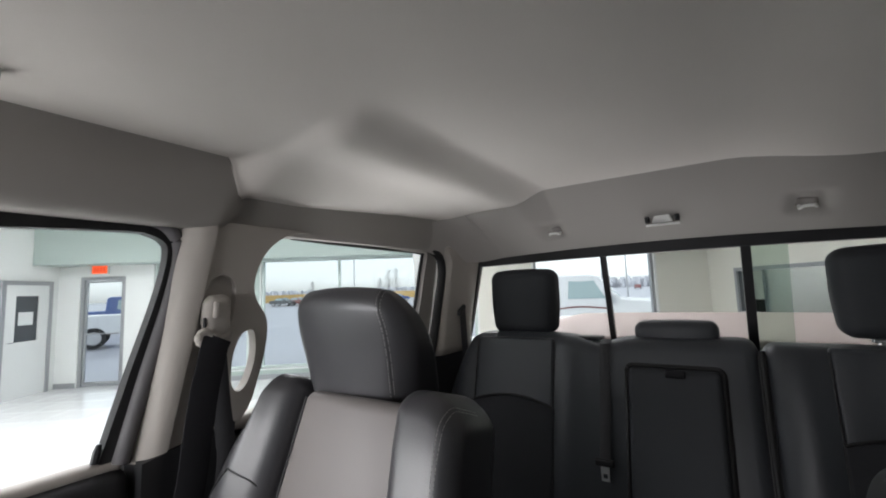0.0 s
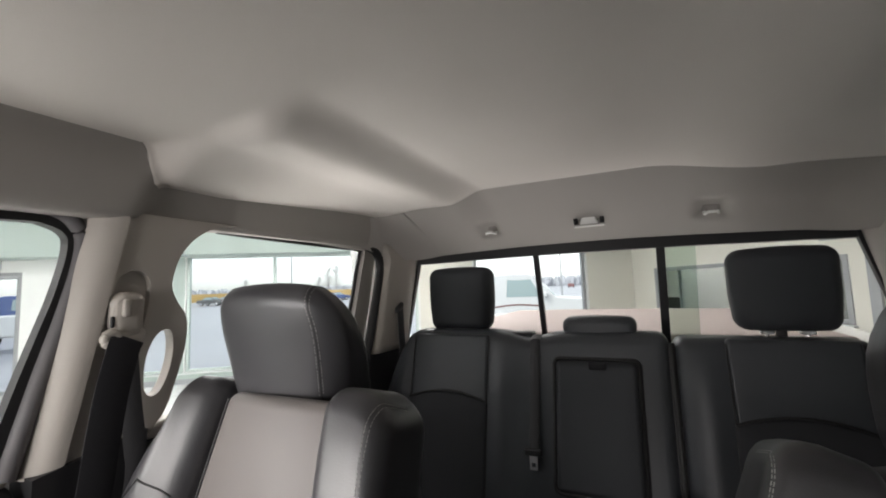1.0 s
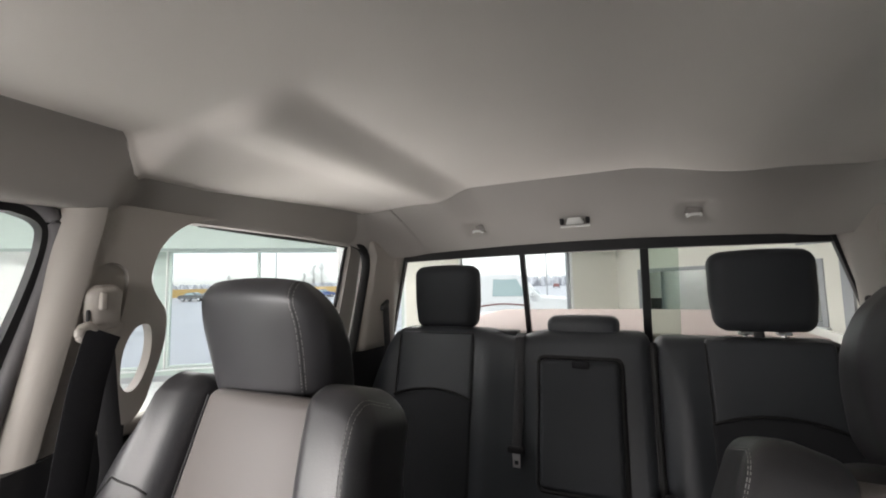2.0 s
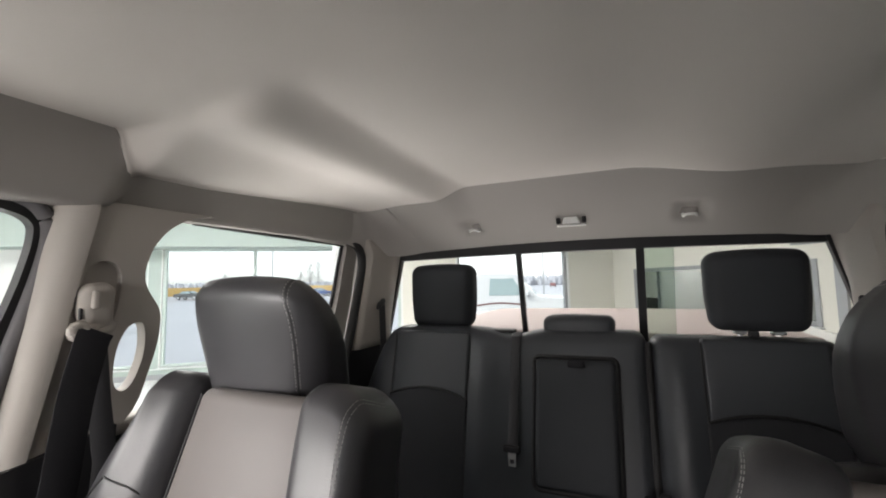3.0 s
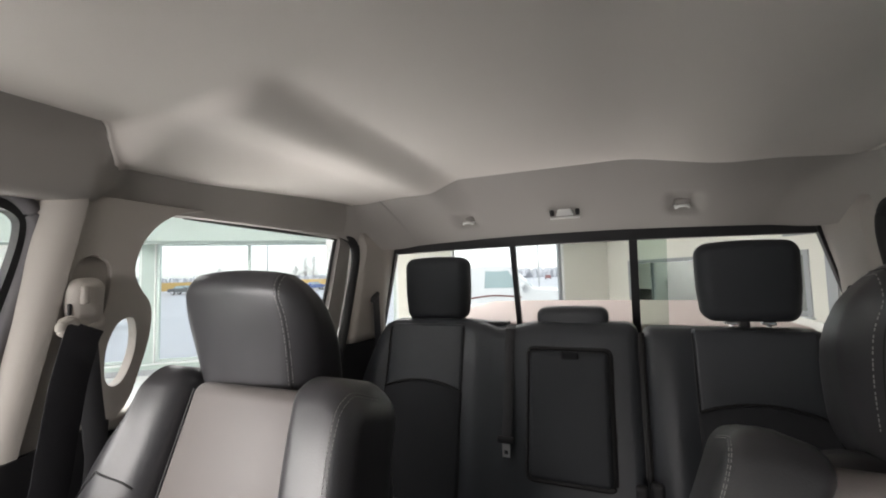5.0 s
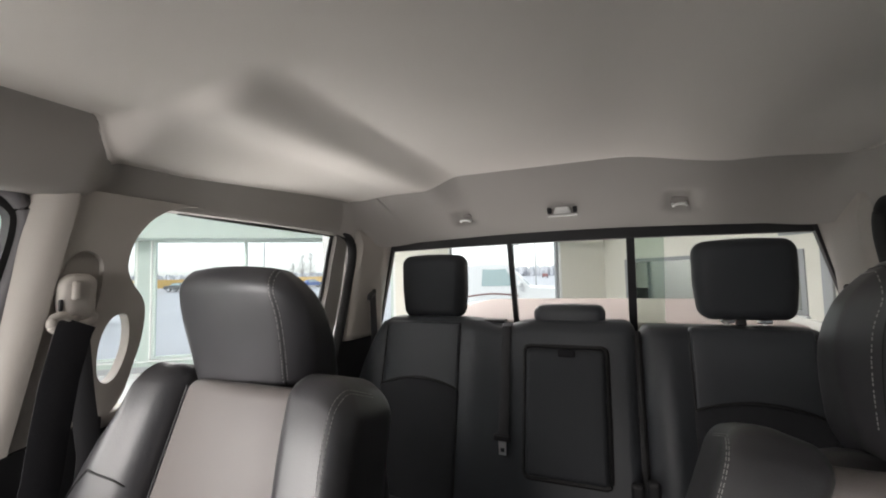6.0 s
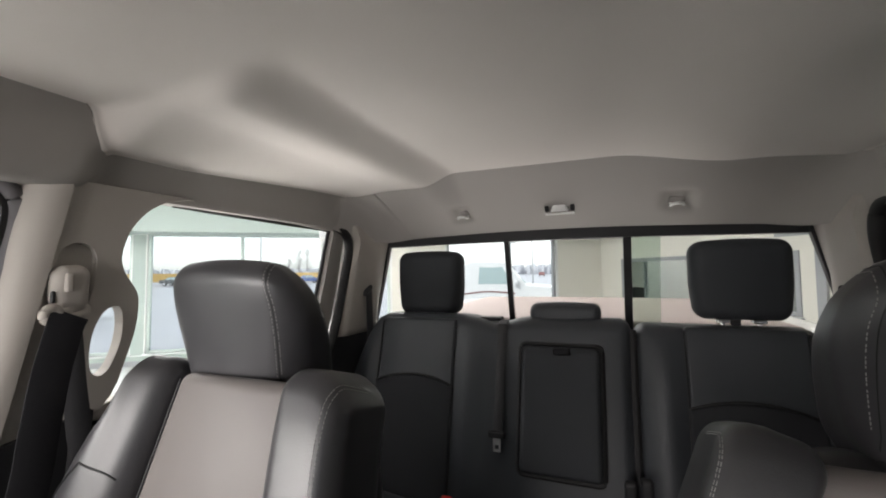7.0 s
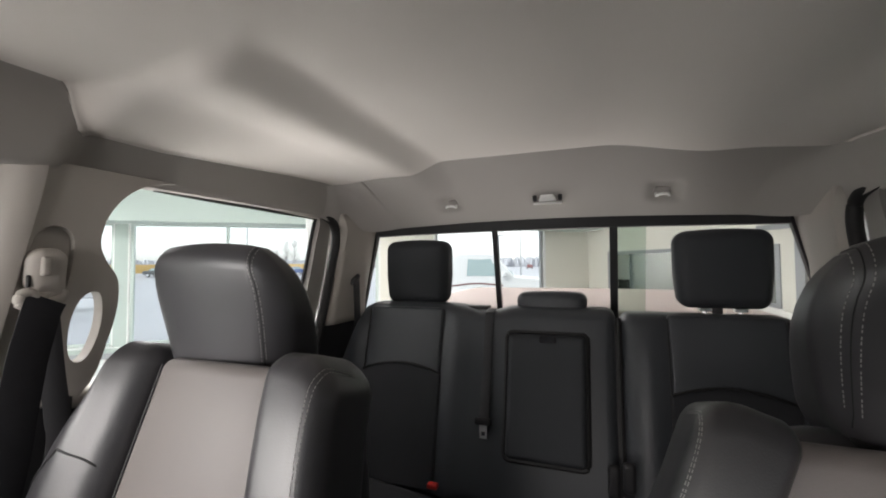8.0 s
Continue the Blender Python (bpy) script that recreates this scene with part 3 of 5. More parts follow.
# windshield, dashboard, bonnet and the rest of the body
ws = part("windshield", grid_surface(span(-0.74, 0.74, 12), span(0, 1, 6), lambda x, k: (x * (1 + 0.05 * k), -0.46 - 0.78 * k - 0.12 * (1 - (x / 0.74) ** 2), 1.88 - 0.52 * k)), CLEARGLASS, truck)
ws.visible_shadow = False
part("dashboard", rbox((1.58, 0.50, 0.42), 0.10, (8, 3, 3), 3, lambda v: Vector((v.x, v.y - 1.05, v.z + 1.14 - 0.10 * max(0, -v.y)))), BLACK, truck, "black dashboard")
part("bonnet", rbox((1.80, 1.25, 0.45), 0.12, (8, 6, 3), 3, lambda v: Vector((v.x * (1 - 0.04 * max(0, -v.y)), v.y - 1.95, v.z + 1.08 - 0.03 * (v.x / 0.9) ** 2))), BODYPAINT, truck, "white bonnet")
part("bumper", rbox((1.90, 0.22, 0.30), 0.06, (6, 2, 2), 3, lambda v: Vector((v.x, v.y - 2.62, v.z + 0.62))), CHROME, truck, "chrome front bumper")
part("chassis", box((-0.55, -2.5, 0.45), (0.55, 3.7, 0.62)), BLACK, truck)
for s in (-1, 1):
    part("bed_side", plate([(1.99, 0.62), (2.25, 0.62), (2.34, 0.86), (2.52, 0.98), (2.78, 0.98), (2.96, 0.86), (3.05, 0.62), (3.72, 0.66), (3.72, 1.43), (1.99, 1.43)], s * 0.80, s * 0.97), BODYPAINT, truck, "white cargo bed side")
    part("wing", plate([(-2.55, 0.60), (-2.25, 0.60), (-2.16, 0.86), (-1.98, 0.98), (-1.72, 0.98), (-1.54, 0.86), (-1.45, 0.60), (-0.56, 0.60), (-0.56, 1.30), (-2.55, 1.22)], s * 0.84, s * 0.96), BODYPAINT, truck)
    for y in (2.65, -1.85):
        wheel = part("wheel", bmesh.new(), None, truck)
        tb = bmesh.new()
        bmesh.ops.create_cone(tb, cap_ends=True, segments=40, radius1=0.40, radius2=0.40, depth=0.27, matrix=pose(s * 0.82, y, 0.40, 0, 90, 0))
        autosmooth(part("tyre", tb, TYRE, wheel, smooth=False), 0.04, 3)
        rb = bmesh.new()
        bmesh.ops.create_cone(rb, cap_ends=True, segments=32, radius1=0.24, radius2=0.20, depth=0.285, matrix=pose(s * 0.82, y, 0.40, 0, 90, 0))
        autosmooth(part("rim", rb, RIM, wheel, smooth=False), 0.02, 2)
part("bed_floor", box((-0.80, 1.99, 0.80), (0.80, 3.66, 0.84)), BLACK, truck)
part("tailgate", box((-0.80, 3.66, 0.80), (0.80, 3.72, 1.43)), BODYPAINT, truck)
cover = part("bed_cover", rbox((1.53, 1.50, 0.035), 0.015, (10, 10, 1), 2, lambda v: Vector((v.x, v.y + 2.76, v.z + 1.448 + 0.006 * math.cos(v.x * 2)))), COVER, truck, "beige vinyl cover over the cargo bed")

# header fittings: dome lamp and two coat hooks
def header_at(x, z):
    k = min(span(0, 1, 400), key=lambda q: abs(header_point(x, q).z - z))
    return header_point(x, k), header_point(x, min(1, k + 0.01)) - header_point(x, max(0, k - 0.01))


p0, t0 = header_at(0.0, 1.890)
slope = math.degrees(math.atan2(t0.z, t0.y))
base = Matrix.Translation(p0) @ pose(0, 0, 0, slope, 0, 0)
LENS_TILT = pose(0, 0, 0, -32, 0, 0)
lamp = part("cargo_lamp", rbox((0.17, 0.082, 0.012), 0.0058, (6, 4, 1), 3, lambda v: base @ Vector((v.x * (1 - 2.2 * max(0.0, -v.y)), v.y, v.z - 0.001))), SHADED_CLOTH, truck, "small dome lamp with a clear lens in a light grey bezel")


def on_lamp(v):
    return base @ (LENS_TILT @ v + Vector((0, 0.004, -0.012)))


part("lamp_recess", rbox((0.094, 0.040, 0.010), 0.004, (3, 2, 1), 2, lambda v: on_lamp(v + Vector((0, 0, 0.002)))), RECESS_SHADE, lamp, "grey floor of the lamp's recess")
part("lens", rbox((0.052, 0.026, 0.014), 0.005, (4, 2, 1), 2, lambda v: on_lamp(Vector((v.x * (1 + 14 * v.y), v.y - 0.004, v.z - 0.004)))), LENS_HIGHLIGHT, lamp, "clear white lens")
# the highlight under the lens is shaped as a white bar
part("highlight_bar", rbox((0.098, 0.007, 0.010), 0.003, (4, 1, 1), 2, lambda v: on_lamp(v + Vector((0, 0.016, -0.005)))), LENS_HIGHLIGHT, lamp, "white bar for the highlight below the lens")
for dx in (-0.042, 0.042):
    part("clip", rbox((0.014, 0.022, 0.014), 0.004, (1, 1, 1), 2, lambda v: on_lamp(v + Vector((dx, -0.004, -0.004)))), BLACK, lamp)
for x in (-0.353, 0.353):
    p0, t0 = header_at(x, 1.877)
    hb = Matrix.Translation(p0) @ pose(0, 0, 0, slope, 0, 0)
    hook = part("coat_hook", rbox((0.050, 0.032, 0.008), 0.0036, (3, 3, 1), 3, lambda v: hb @ (Vector((v.x * (1 + 6 * v.y), v.y, v.z)) + Vector((0, 0.001, 0.009)))), RECESS_SHADE, truck, "coat hook in a shallow recess, grey for the shade there")
    # the loop takes the lens's white for the highlight on it
    part("peg", tube([hb @ Vector(q) for q in smooth_line([(-0.017, 0.016, 0.008), (-0.018, 0.010, -0.008), (-0.011, -0.006, -0.014), (0.011, -0.006, -0.014), (0.018, 0.010, -0.008), (0.017, 0.016, 0.008)], 4)], 0.0046), LENS_HIGHLIGHT, hook, "hook loop, white for the highlight on it")


# ---- front seats ----
def stitch_line(points, parent, name="stitching", r=0.0005, dash=0.0040, gap=0.0016):
    """Rows of short raised threads along a line, in one mesh."""
    pts = [Vector(p) for p in points]
    bm = bmesh.new()
    acc = 0.0
    for a, b in zip(pts, pts[1:]):
        seg = (b - a).length
        if seg < 1e-6:
            continue
        d = (b - a) / seg
        pos = -acc
        while pos < seg:
            s0, s1 = max(0, pos), min(seg, pos + dash)
            if s1 - s0 > 0.002:
                p, q = a + d * s0, a + d * s1
                u = d.cross(Vector((0.3, 1, 0.2))).normalized() * r
                w = d.cross(u).normalized() * r
                ra = [bm.verts.new(p + o) for o in (u, w, -u, -w)]
                rb = [bm.verts.new(q + o) for o in (u, w, -u, -w)]
                for k in range(4):
                    bm.faces.new((ra[k], ra[(k + 1) % 4], rb[(k + 1) % 4], rb[k]))
            pos += dash + gap
        acc = (acc + seg) % (dash + gap)
    return part(name, bm, THREAD, parent, "white thread stitching")


SEAT_TILT = 17.0


def front_seat(outer, edge=0.0, widen=0.0, corner=0.037, sink=0.0, inset=0.0):
    seat = empty("bucket_chair", pose(0, 0, 0.72), "dark grey leather front seat with white stitching", "seat")
    back = Matrix.Translation((0, 0.055, 0.30)) @ pose(0, 0, 0, -SEAT_TILT, 0, 0)

    def shell(v):
        # v.z from -0.3 to 0.3 along the back
        k = (v.z + 0.3) / 0.6
        w = 1.0 - 0.16 * sstep(0.55, 1.0, k) - 0.05 * sstep(0.35, 0.0, k)
        q = Vector((v.x * w, v.y * (1 - 0.25 * k), v.z))
        q.z -= (sink + 0.035 * sstep(0.10, 0.26, abs(q.x)) + 0.050 * sstep(0.10, 0.20, outer * q.x)) * sstep(0.6, 1.0, k)
        q.y += 0.02 * (q.x / 0.25) ** 2
        return back @ (q + Vector((0, 0.045, 0.24)))

    backrest = part("backrest", rbox((0.49, 0.16, 0.60), 0.06, (8, 3, 10), 3, shell), LEATHER, seat)

    def insert(v):
        k = (v.z + 0.275) / 0.55
        q = Vector((v.x * (1.0 + 0.50 * (1 - k)), v.y + 0.012 * (v.x / 0.11) ** 2, v.z - sink * sstep(0.6, 1.0, k)))
        return back @ (q + Vector((-outer * (0.027 + (widen + inset) * 0.5), -0.038, 0.245)))

    part("insert", rbox((0.256 + widen - inset, 0.05, 0.56), 0.02, (8, 2, 10), 3, insert), LIT_LEATHER, backrest, "leather panel, coloured lighter for the light on it")
    for s in (-1, 1):
        line = [insert(Vector((s * (0.128 + (widen - inset) * 0.5 - 0.009), -0.0245, z))) for z in span(-0.26, 0.268, 18)]
        part("seam", tube(line, 0.0014, 6), RUBBER, backrest, "dark seam")

    def bolster(s):
        mid, thin = (0.181, 0.86) if s == outer else (0.188 + 0.012 * (sink > 0.01), 0.78 - 0.18 * (sink > 0.01))
        drop, dip, low = (0.056, 0.0, 0.006) if s == outer else (0.022, 0.0, 0.005) if corner > 0.034 else (0.006, 0.014, 0.012)

        def f(v):
            k = (v.z + 0.29) / 0.58
            bulge = math.sin(math.pi * min(1.0, k * 1.02)) ** 0.5 if 0 < k < 0.98 else 0.0
            q = Vector((v.x, v.y, v.z))
            q.x = s * (mid + v.x * s * thin * (1.0 - 0.16 * (1 - k))) + s * 0.036 * (1 - sstep(0.2, 1.0, k))
            if s != outer and corner < 0.034:
                q.x += s * 0.045 * (1 - sstep(0.72, 1.02, k))
            if s == outer:
                q.x -= s * 0.040 * sstep(0.60, 1.0, k) * sstep(-0.03, 0.06, s * v.x)
                q.y += 0.026 * sstep(0.02, -0.065, s * v.x) + 0.006
            q.y -= 0.012 * bulge + 0.02 * sstep(0.6, 0.1, k)
            q.z -= (drop * sstep(0.0, 0.065, s * v.x) + dip * sstep(0.03, -0.06, s * v.x)) * sstep(0.75, 1.0, k)
            return back @ (q + Vector((0, -0.005, 0.252 - low)))
        b = part("bolster", rbox((0.142, 0.145, 0.585), corner, (4, 3, 12), 4, f), LEATHER, backrest)
        return b, f

    surfaces = {}
    for s in (-1, 1):
        b, f = bolster(s)
        surfaces[s] = f
        for off in (0.041 + edge, 0.052 + edge) if s != outer else ():
            line = [(s * (off + 0.016 * sstep(0.19, -0.20, z)), -0.10, z) for z in span(-0.27, 0.19, 23)]
            line += [(s * off, -0.09, 0.23), (s * (off + 0.002), -0.08, 0.28), (s * (off + 0.006), -0.06, 0.31), (s * (off + 0.014), -0.03, 0.32), (s * (off + 0.022), 0.01, 0.32)]
            stitch_line([f(on_rbox((0.142, 0.145, 0.585), corner, q, 0.0005)) for q in smooth_line(line, 3)], backrest)

    def wing(v):
        p = on_rbox((0.142, 0.145, 0.585), corner, v, 0.0002)
        return p
    for line in ([(-outer * 0.07, -0.10, 0.105), (-outer * 0.03, -0.10, 0.115), (outer * 0.02, -0.10, 0.125)], [(outer * 0.02, -0.10, 0.125), (outer * 0.05, -0.09, 0.085), (outer * 0.09, -0.05, 0.03)]):
        part("seam", tube([surfaces[outer](wing(q)) for q in smooth_line(line, 5)], 0.0016, 6), RUBBER, backrest, "dark seam")

    def cushion(v):
        q = Vector((v.x * (1 - 0.06 * sstep(0, -0.25, v.y)), v.y - 0.20, v.z + 0.20))
        q.z += 0.03 * sstep(0.12, 0.22, abs(v.x)) - 0.06 * v.y
        return q
    part("seat_cushion", rbox((0.52, 0.52, 0.17), 0.06, (8, 8, 3), 3, cushion), LEATHER, seat)
    part("seat_base", rbox((0.44, 0.50, 0.12), 0.02, (2, 2, 1), 2, lambda v: v + Vector((0, -0.16, 0.06))), BLACK, seat)

    HM = Matrix.Translation((-0.004, 0.195, 0.878)) @ pose(0, 0, 0, -7, 0, 0)

    def head(v):
        k = (v.z + 0.103) / 0.206
        w = 0.85 + 0.20 * sstep(-0.1, 0.6, k) - 0.115 * sstep(0.62, 1.0, k)
        q = Vector((v.x * w, v.y, v.z))
        q.x += outer * 0.015 * sstep(0.0, 0.11, outer * v.x)
        q.y += 0.016 * (v.x / 0.12) ** 2
        q.y += 0.072 * (1 - k) - 0.055 * k * sstep(-0.06, 0.06, v.y)
        q.z += (v.x / 0.12) ** 2 * (0.036 * sstep(0.5, 0.0, k) - 0.008 * sstep(0.5, 1.0, k)) - 0.038 * sstep(0.5, 0.0, k)
        return HM @ q
    hr = part("headrest", rbox((0.244, 0.135, 0.206), 0.042, (7, 3, 6), 5, head), LEATHER, seat)
    for s in (-1, 1):
        rows = []
        for off in (0.101 + edge * 0.5, 0.116 + edge * 1.15) if s != outer else ():
            raw = []
            for z in span(-0.098, 0.06, 14):
                k = (z + 0.103) / 0.206
                raw.append((s * min(0.26, (off + 0.004 * (1 - k)) / (0.84 + 0.19 * sstep(-0.1, 0.6, k))), -0.12, z))
            raw += [(s * off, -0.11, 0.09), (s * off, -0.08, 0.12), (s * off, -0.04, 0.14), (s * off, 0.0, 0.14), (s * off, 0.05, 0.14)]
            pts = [head(on_rbox((0.244, 0.135, 0.206), 0.042, q, 0.0006)) for q in smooth_line(raw, 3)]
            stitch_line(pts, hr)
            rows.append(pts)
        if rows:
            part("seam", tube([a.lerp(b, 0.5) for a, b in zip(*rows)], 0.0006, 6), RUBBER, hr, "dark seam between the stitches")
        part("post", tube([(s * 0.07, 0.235, 0.74), (s * 0.07, 0.24, 0.82)], 0.006), CHROME, hr)
    part("collar", rbox((0.20, 0.05, 0.03), 0.012, (3, 1, 1), 2, lambda v: v + Vector((0, 0.225, 0.777))), BLACK, hr)
    return seat


PASSENGER = pose(-0.405, 0.555, 0.705)
DRIVER = pose(0.480, 0.565, 0.698)
seat_a = front_seat(-1, sink=0.008, inset=0.012)
seat_a.matrix_world = PASSENGER
tagged(seat_a, group="front seats")
seat_b = front_seat(1, 0.037, 0.035, 0.031, 0.024)
seat_b.matrix_world = DRIVER
tagged(seat_b, group="front seats")

console = empty("centre_console", pose(0, 0.45, 0.705), "black centre console between the front seats", "console")
part("body", rbox((0.24, 0.62, 0.34), 0.04, (3, 5, 3), 3, lambda v: v + Vector((0, 0, 0.17))), BLACK, console)
part("lid", rbox((0.23, 0.36, 0.06), 0.025, (3, 4, 1), 3, lambda v: v + Vector((0, 0.10, 0.365))), LEATHER, console)

# ---- rear bench ----
bench = empty("rear_bench", pose(0, 1.45, 0.72), "charcoal leather rear bench, split, with a folded centre armrest", "seat")
R_TILT = 14.0


def rear_surface(x, z, d=0.0):
    """A point on the bench back's front face, local to the bench; d lifts it towards the front."""
    return Vector((x, 0.14 - (0.80 - z) * math.tan(radians(R_TILT)) - d, z))


def rear_panel(name, x0, x1, z0, z1, thick, r, mat, parent, label="", push=0.0, shape=None, seg=(8, 2, 10)):
    cx, cz = (x0 + x1) / 2, (z0 + z1) / 2

    def f(v):
        q = Vector((v.x + cx, v.y, v.z + cz))
        if shape:
            q = shape(q)
        return rear_surface(q.x, q.z) + Vector((0, q.y + thick / 2 - push, 0))
    return part(name, rbox((x1 - x0, thick, z1 - z0), r, seg, 3, f), mat, parent, label)


def ridges(q, cx):
    if q.y < 0:
        for sx in (-1, 1):
            q.y -= 0.020 * math.exp(-((q.x - cx - sx * 0.195) / 0.040) ** 2) * sstep(0.82, 0.66, q.z)
        q.y += 0.010 * math.exp(-((q.x - cx) / 0.10) ** 2)


def left_shape(q):
    ridges(q, -0.478)
    k = sstep(-0.60, -0.755, q.x)
    q.z -= 0.20 * k * k * sstep(0.35, 0.80, q.z)
    q.y += 0.02 * sstep(-0.62, -0.74, q.x)
    q.z += 0.006 * math.exp(-((q.x + 0.48) / 0.12) ** 2) * sstep(0.5, 0.8, q.z)
    q.z -= 0.022 * math.exp(-((q.x + 0.20) / 0.06) ** 2) * sstep(0.6, 0.8, q.z)
    return q


def right_shape(q):
    ridges(q, 0.478)
    k = sstep(0.60, 0.755, q.x)
    q.z -= 0.20 * k * k * sstep(0.35, 0.80, q.z)
    q.y += 0.02 * sstep(0.62, 0.74, q.x)
    return q


lb = rear_panel("backrest", -0.745, 0.2045, 0.22, 0.795, 0.13, 0.035, REARLEATHER, bench, "larger part of the split backrest", 0, left_shape, (30, 2, 14))
rb = rear_panel("backrest", 0.2135, 0.745, 0.22, 0.785, 0.13, 0.035, REARLEATHER, bench, "smaller part of the split backrest", 0, right_shape, (18, 2, 14))


def arch(cx, half, top, rise):
    def f(q):
        k = max(0.0, (q.z - (top - 0.12)) / 0.12)
        q.z -= rise * ((q.x - cx) / half) ** 2 * k
        return q
    return f


for parent, cx in ((lb, -0.478), (rb, 0.478)):
    half = 0.140
    rear_panel("upper_insert", cx - half, cx + half, 0.45, 0.785, 0.03, 0.010, REARLEATHER, parent, "", 0.005)
    rear_panel("lower_insert", cx - half - 0.006, cx + half + 0.006, 0.24, 0.603, 0.03, 0.010, DARKCLOTH, parent, "charcoal cloth panel with an arched top", 0.009, arch(cx, half, 0.603, 0.025))
for parent, cx in ((lb, -0.478), (rb, 0.478)):
    for sx in (-1, 1):
        pts = [rear_surface(cx + sx * (0.141 + 0.006 * sstep(0.6, 0.3, z)), z, 0.005) for z in span(0.26, 0.775, 16)]
        part("seam", tube(pts, 0.0022, 6), RUBBER, parent, "dark seam")
    pts = [rear_surface(cx + x, 0.605 - 0.028 * (x / 0.14) ** 2, 0.010) for x in span(-0.142, 0.142, 16)]
    part("seam", tube(pts, 0.0035, 6), RUBBER, parent, "dark seam")
arm = rear_panel("armrest", -0.112, 0.118, 0.366, 0.715, 0.05, 0.016, HEADREST, lb, "folded centre armrest", 0.022)
# a panel and a tube, both black, added for the split's shade
rear_panel("split_filler", 0.17, 0.25, 0.22, 0.76, 0.06, 0.005, BLACK, bench, "black panel added behind the split to keep it dark", -0.016)
part("seam", tube([rear_surface(0.209, z, -0.010) for z in span(0.24, 0.77, 12)], 0.0075, 8), RUBBER, bench, "black tube in the split, standing in for its shade")
edge = []
for cx, cz, a0 in ((0.105, 0.702, 0), (-0.099, 0.702, 90), (-0.099, 0.378, 180), (0.105, 0.378, 270)):
    edge += [Vector((cx + 0.018 * math.cos(radians(a0 + k * 18)), 0, cz + 0.018 * math.sin(radians(a0 + k * 18)))) for k in range(6)]
# the gap's shade is drawn as a black tube
part("gap", tube([rear_surface(p.x, p.z, 0.004) for p in edge], 0.007, 6, None, True), RUBBER, arm, "black line round the armrest, for the shade in its gap")
part("pull_strap", rbox((0.05, 0.012, 0.022), 0.005, (2, 1, 1), 2, lambda v: v + rear_surface(0.01, 0.706, 0.028)), WEBBING, arm)
# the cushion takes the darker cloth for the front seat's shadow
part("bench_cushion", rbox((1.46, 0.50, 0.17), 0.06, (16, 6, 3), 3, lambda v: v + Vector((0, -0.28, 0.190 - 0.03 * math.cos(v.x * 4)))), DARKCLOTH, bench, "bench cushion, in the dark cloth for the shadow it lies in")
for dx, dz in ((-0.017, 0.0), (0.019, 0.012)):
    stalk = part("buckle", rbox((0.030, 0.026, 0.075), 0.010, (1, 1, 3), 3, lambda v: v + Vector((0.200 + dx, -0.050, 0.385 + dz))), BLACK, bench, "black belt buckle in the split")
    part("strap", tube([(0.200 + dx, -0.045, 0.355 + dz), (0.200 + dx, -0.030, 0.28), (0.200 + dx, 0.0, 0.24)], 0.0012, flat=((1, 0, 0), 0.013)), WEBBING, stalk)
part("bench_base", box((-0.70, -0.45, -0.015), (0.70, 0.10, 0.20)), BLACK, bench, smooth=False)


def rear_headrest(cx, w, h, z0, y, posts=True, r=0.034, dep=0.095):
    def f(v):
        k = (v.z + h / 2) / h
        q = Vector((v.x * (0.93 + 0.07 * sstep(0, 0.5, k)), v.y + 0.012 * (v.x / 0.12) ** 2, v.z - 0.006 * (v.x / 0.12) ** 2 * (1 if v.z > 0 else 0)))
        return q + Vector((cx, y, z0 + h / 2))
    hr = part("headrest", rbox((w, dep, h), r, (8, 3, 7), 4, f), HEADREST if posts else REARLEATHER, bench)
    if posts:
        for dx in (-0.045, 0.045):
            part("post", tube([(cx + dx, y + 0.005, 0.74), (cx + dx, y + 0.005, z0 + 0.02)], 0.0065), CHROME, hr, "chrome post")
            part("collar", rbox((0.034, 0.024, 0.010), 0.004, (1, 1, 1), 2, lambda v: v + Vector((cx + dx, y + 0.005, 0.795))), CHROME, hr)
        part("bracket", rbox((0.024, 0.02, 0.03), 0.005, (1, 1, 1), 2, lambda v: v + Vector((cx - 0.016, y - 0.01, z0 - 0.004))), BLACK, hr)
    return hr


rear_headrest(-0.478, 0.252, 0.234, 0.792, 0.235)
rear_headrest(0.497, 0.252, 0.232, 0.801, 0.225)
rear_headrest(0.011, 0.222, 0.075, 0.768, 0.215, False, 0.024)

# centre belt: slot trim on the backrest's top, webbing and metal tongue
belt = empty("rear_centre_belt", pose(-0.195, 1.585, 1.50), "black seat belt with a chrome tongue hanging on the rear bench", "seat belt")
BL = belt.matrix_world.inverted()
BM = bench.matrix_world
wpts = [BM @ rear_surface(-0.178, z, d) for z, d in ((0.785, -0.03), (0.775, 0.000), (0.75, 0.003), (0.66, 0.004), (0.56, 0.006), (0.50, 0.012), (0.465, 0.018))]
part("webbing", tube([BL @ p for p in wpts], 0.0012, flat=((1, 0, 0), 0.015)), GREYWEB, belt)
tg = BL @ (BM @ rear_surface(-0.178, 0.44, 0.022))
part("tongue_cover", rbox((0.052, 0.012, 0.020), 0.005, (2, 1, 1), 2, lambda v: v + tg + Vector((0, 0, 0.020))), BLACK, belt)
tb = plate([(-0.011, -0.03), (0.011, -0.03), (0.012, 0.012), (-0.012, 0.012)], -0.001, 0.001, [(-0.006, -0.022), (0.006, -0.022), (0.006, -0.010), (-0.006, -0.010)])
for v in tb.verts:
    v.co = Vector((v.co.y, v.co.x, v.co.z)) + tg
bmesh.ops.recalc_face_normals(tb, faces=tb.faces)
part("tongue", tb, STEEL, belt, "chrome belt tongue", smooth=False)
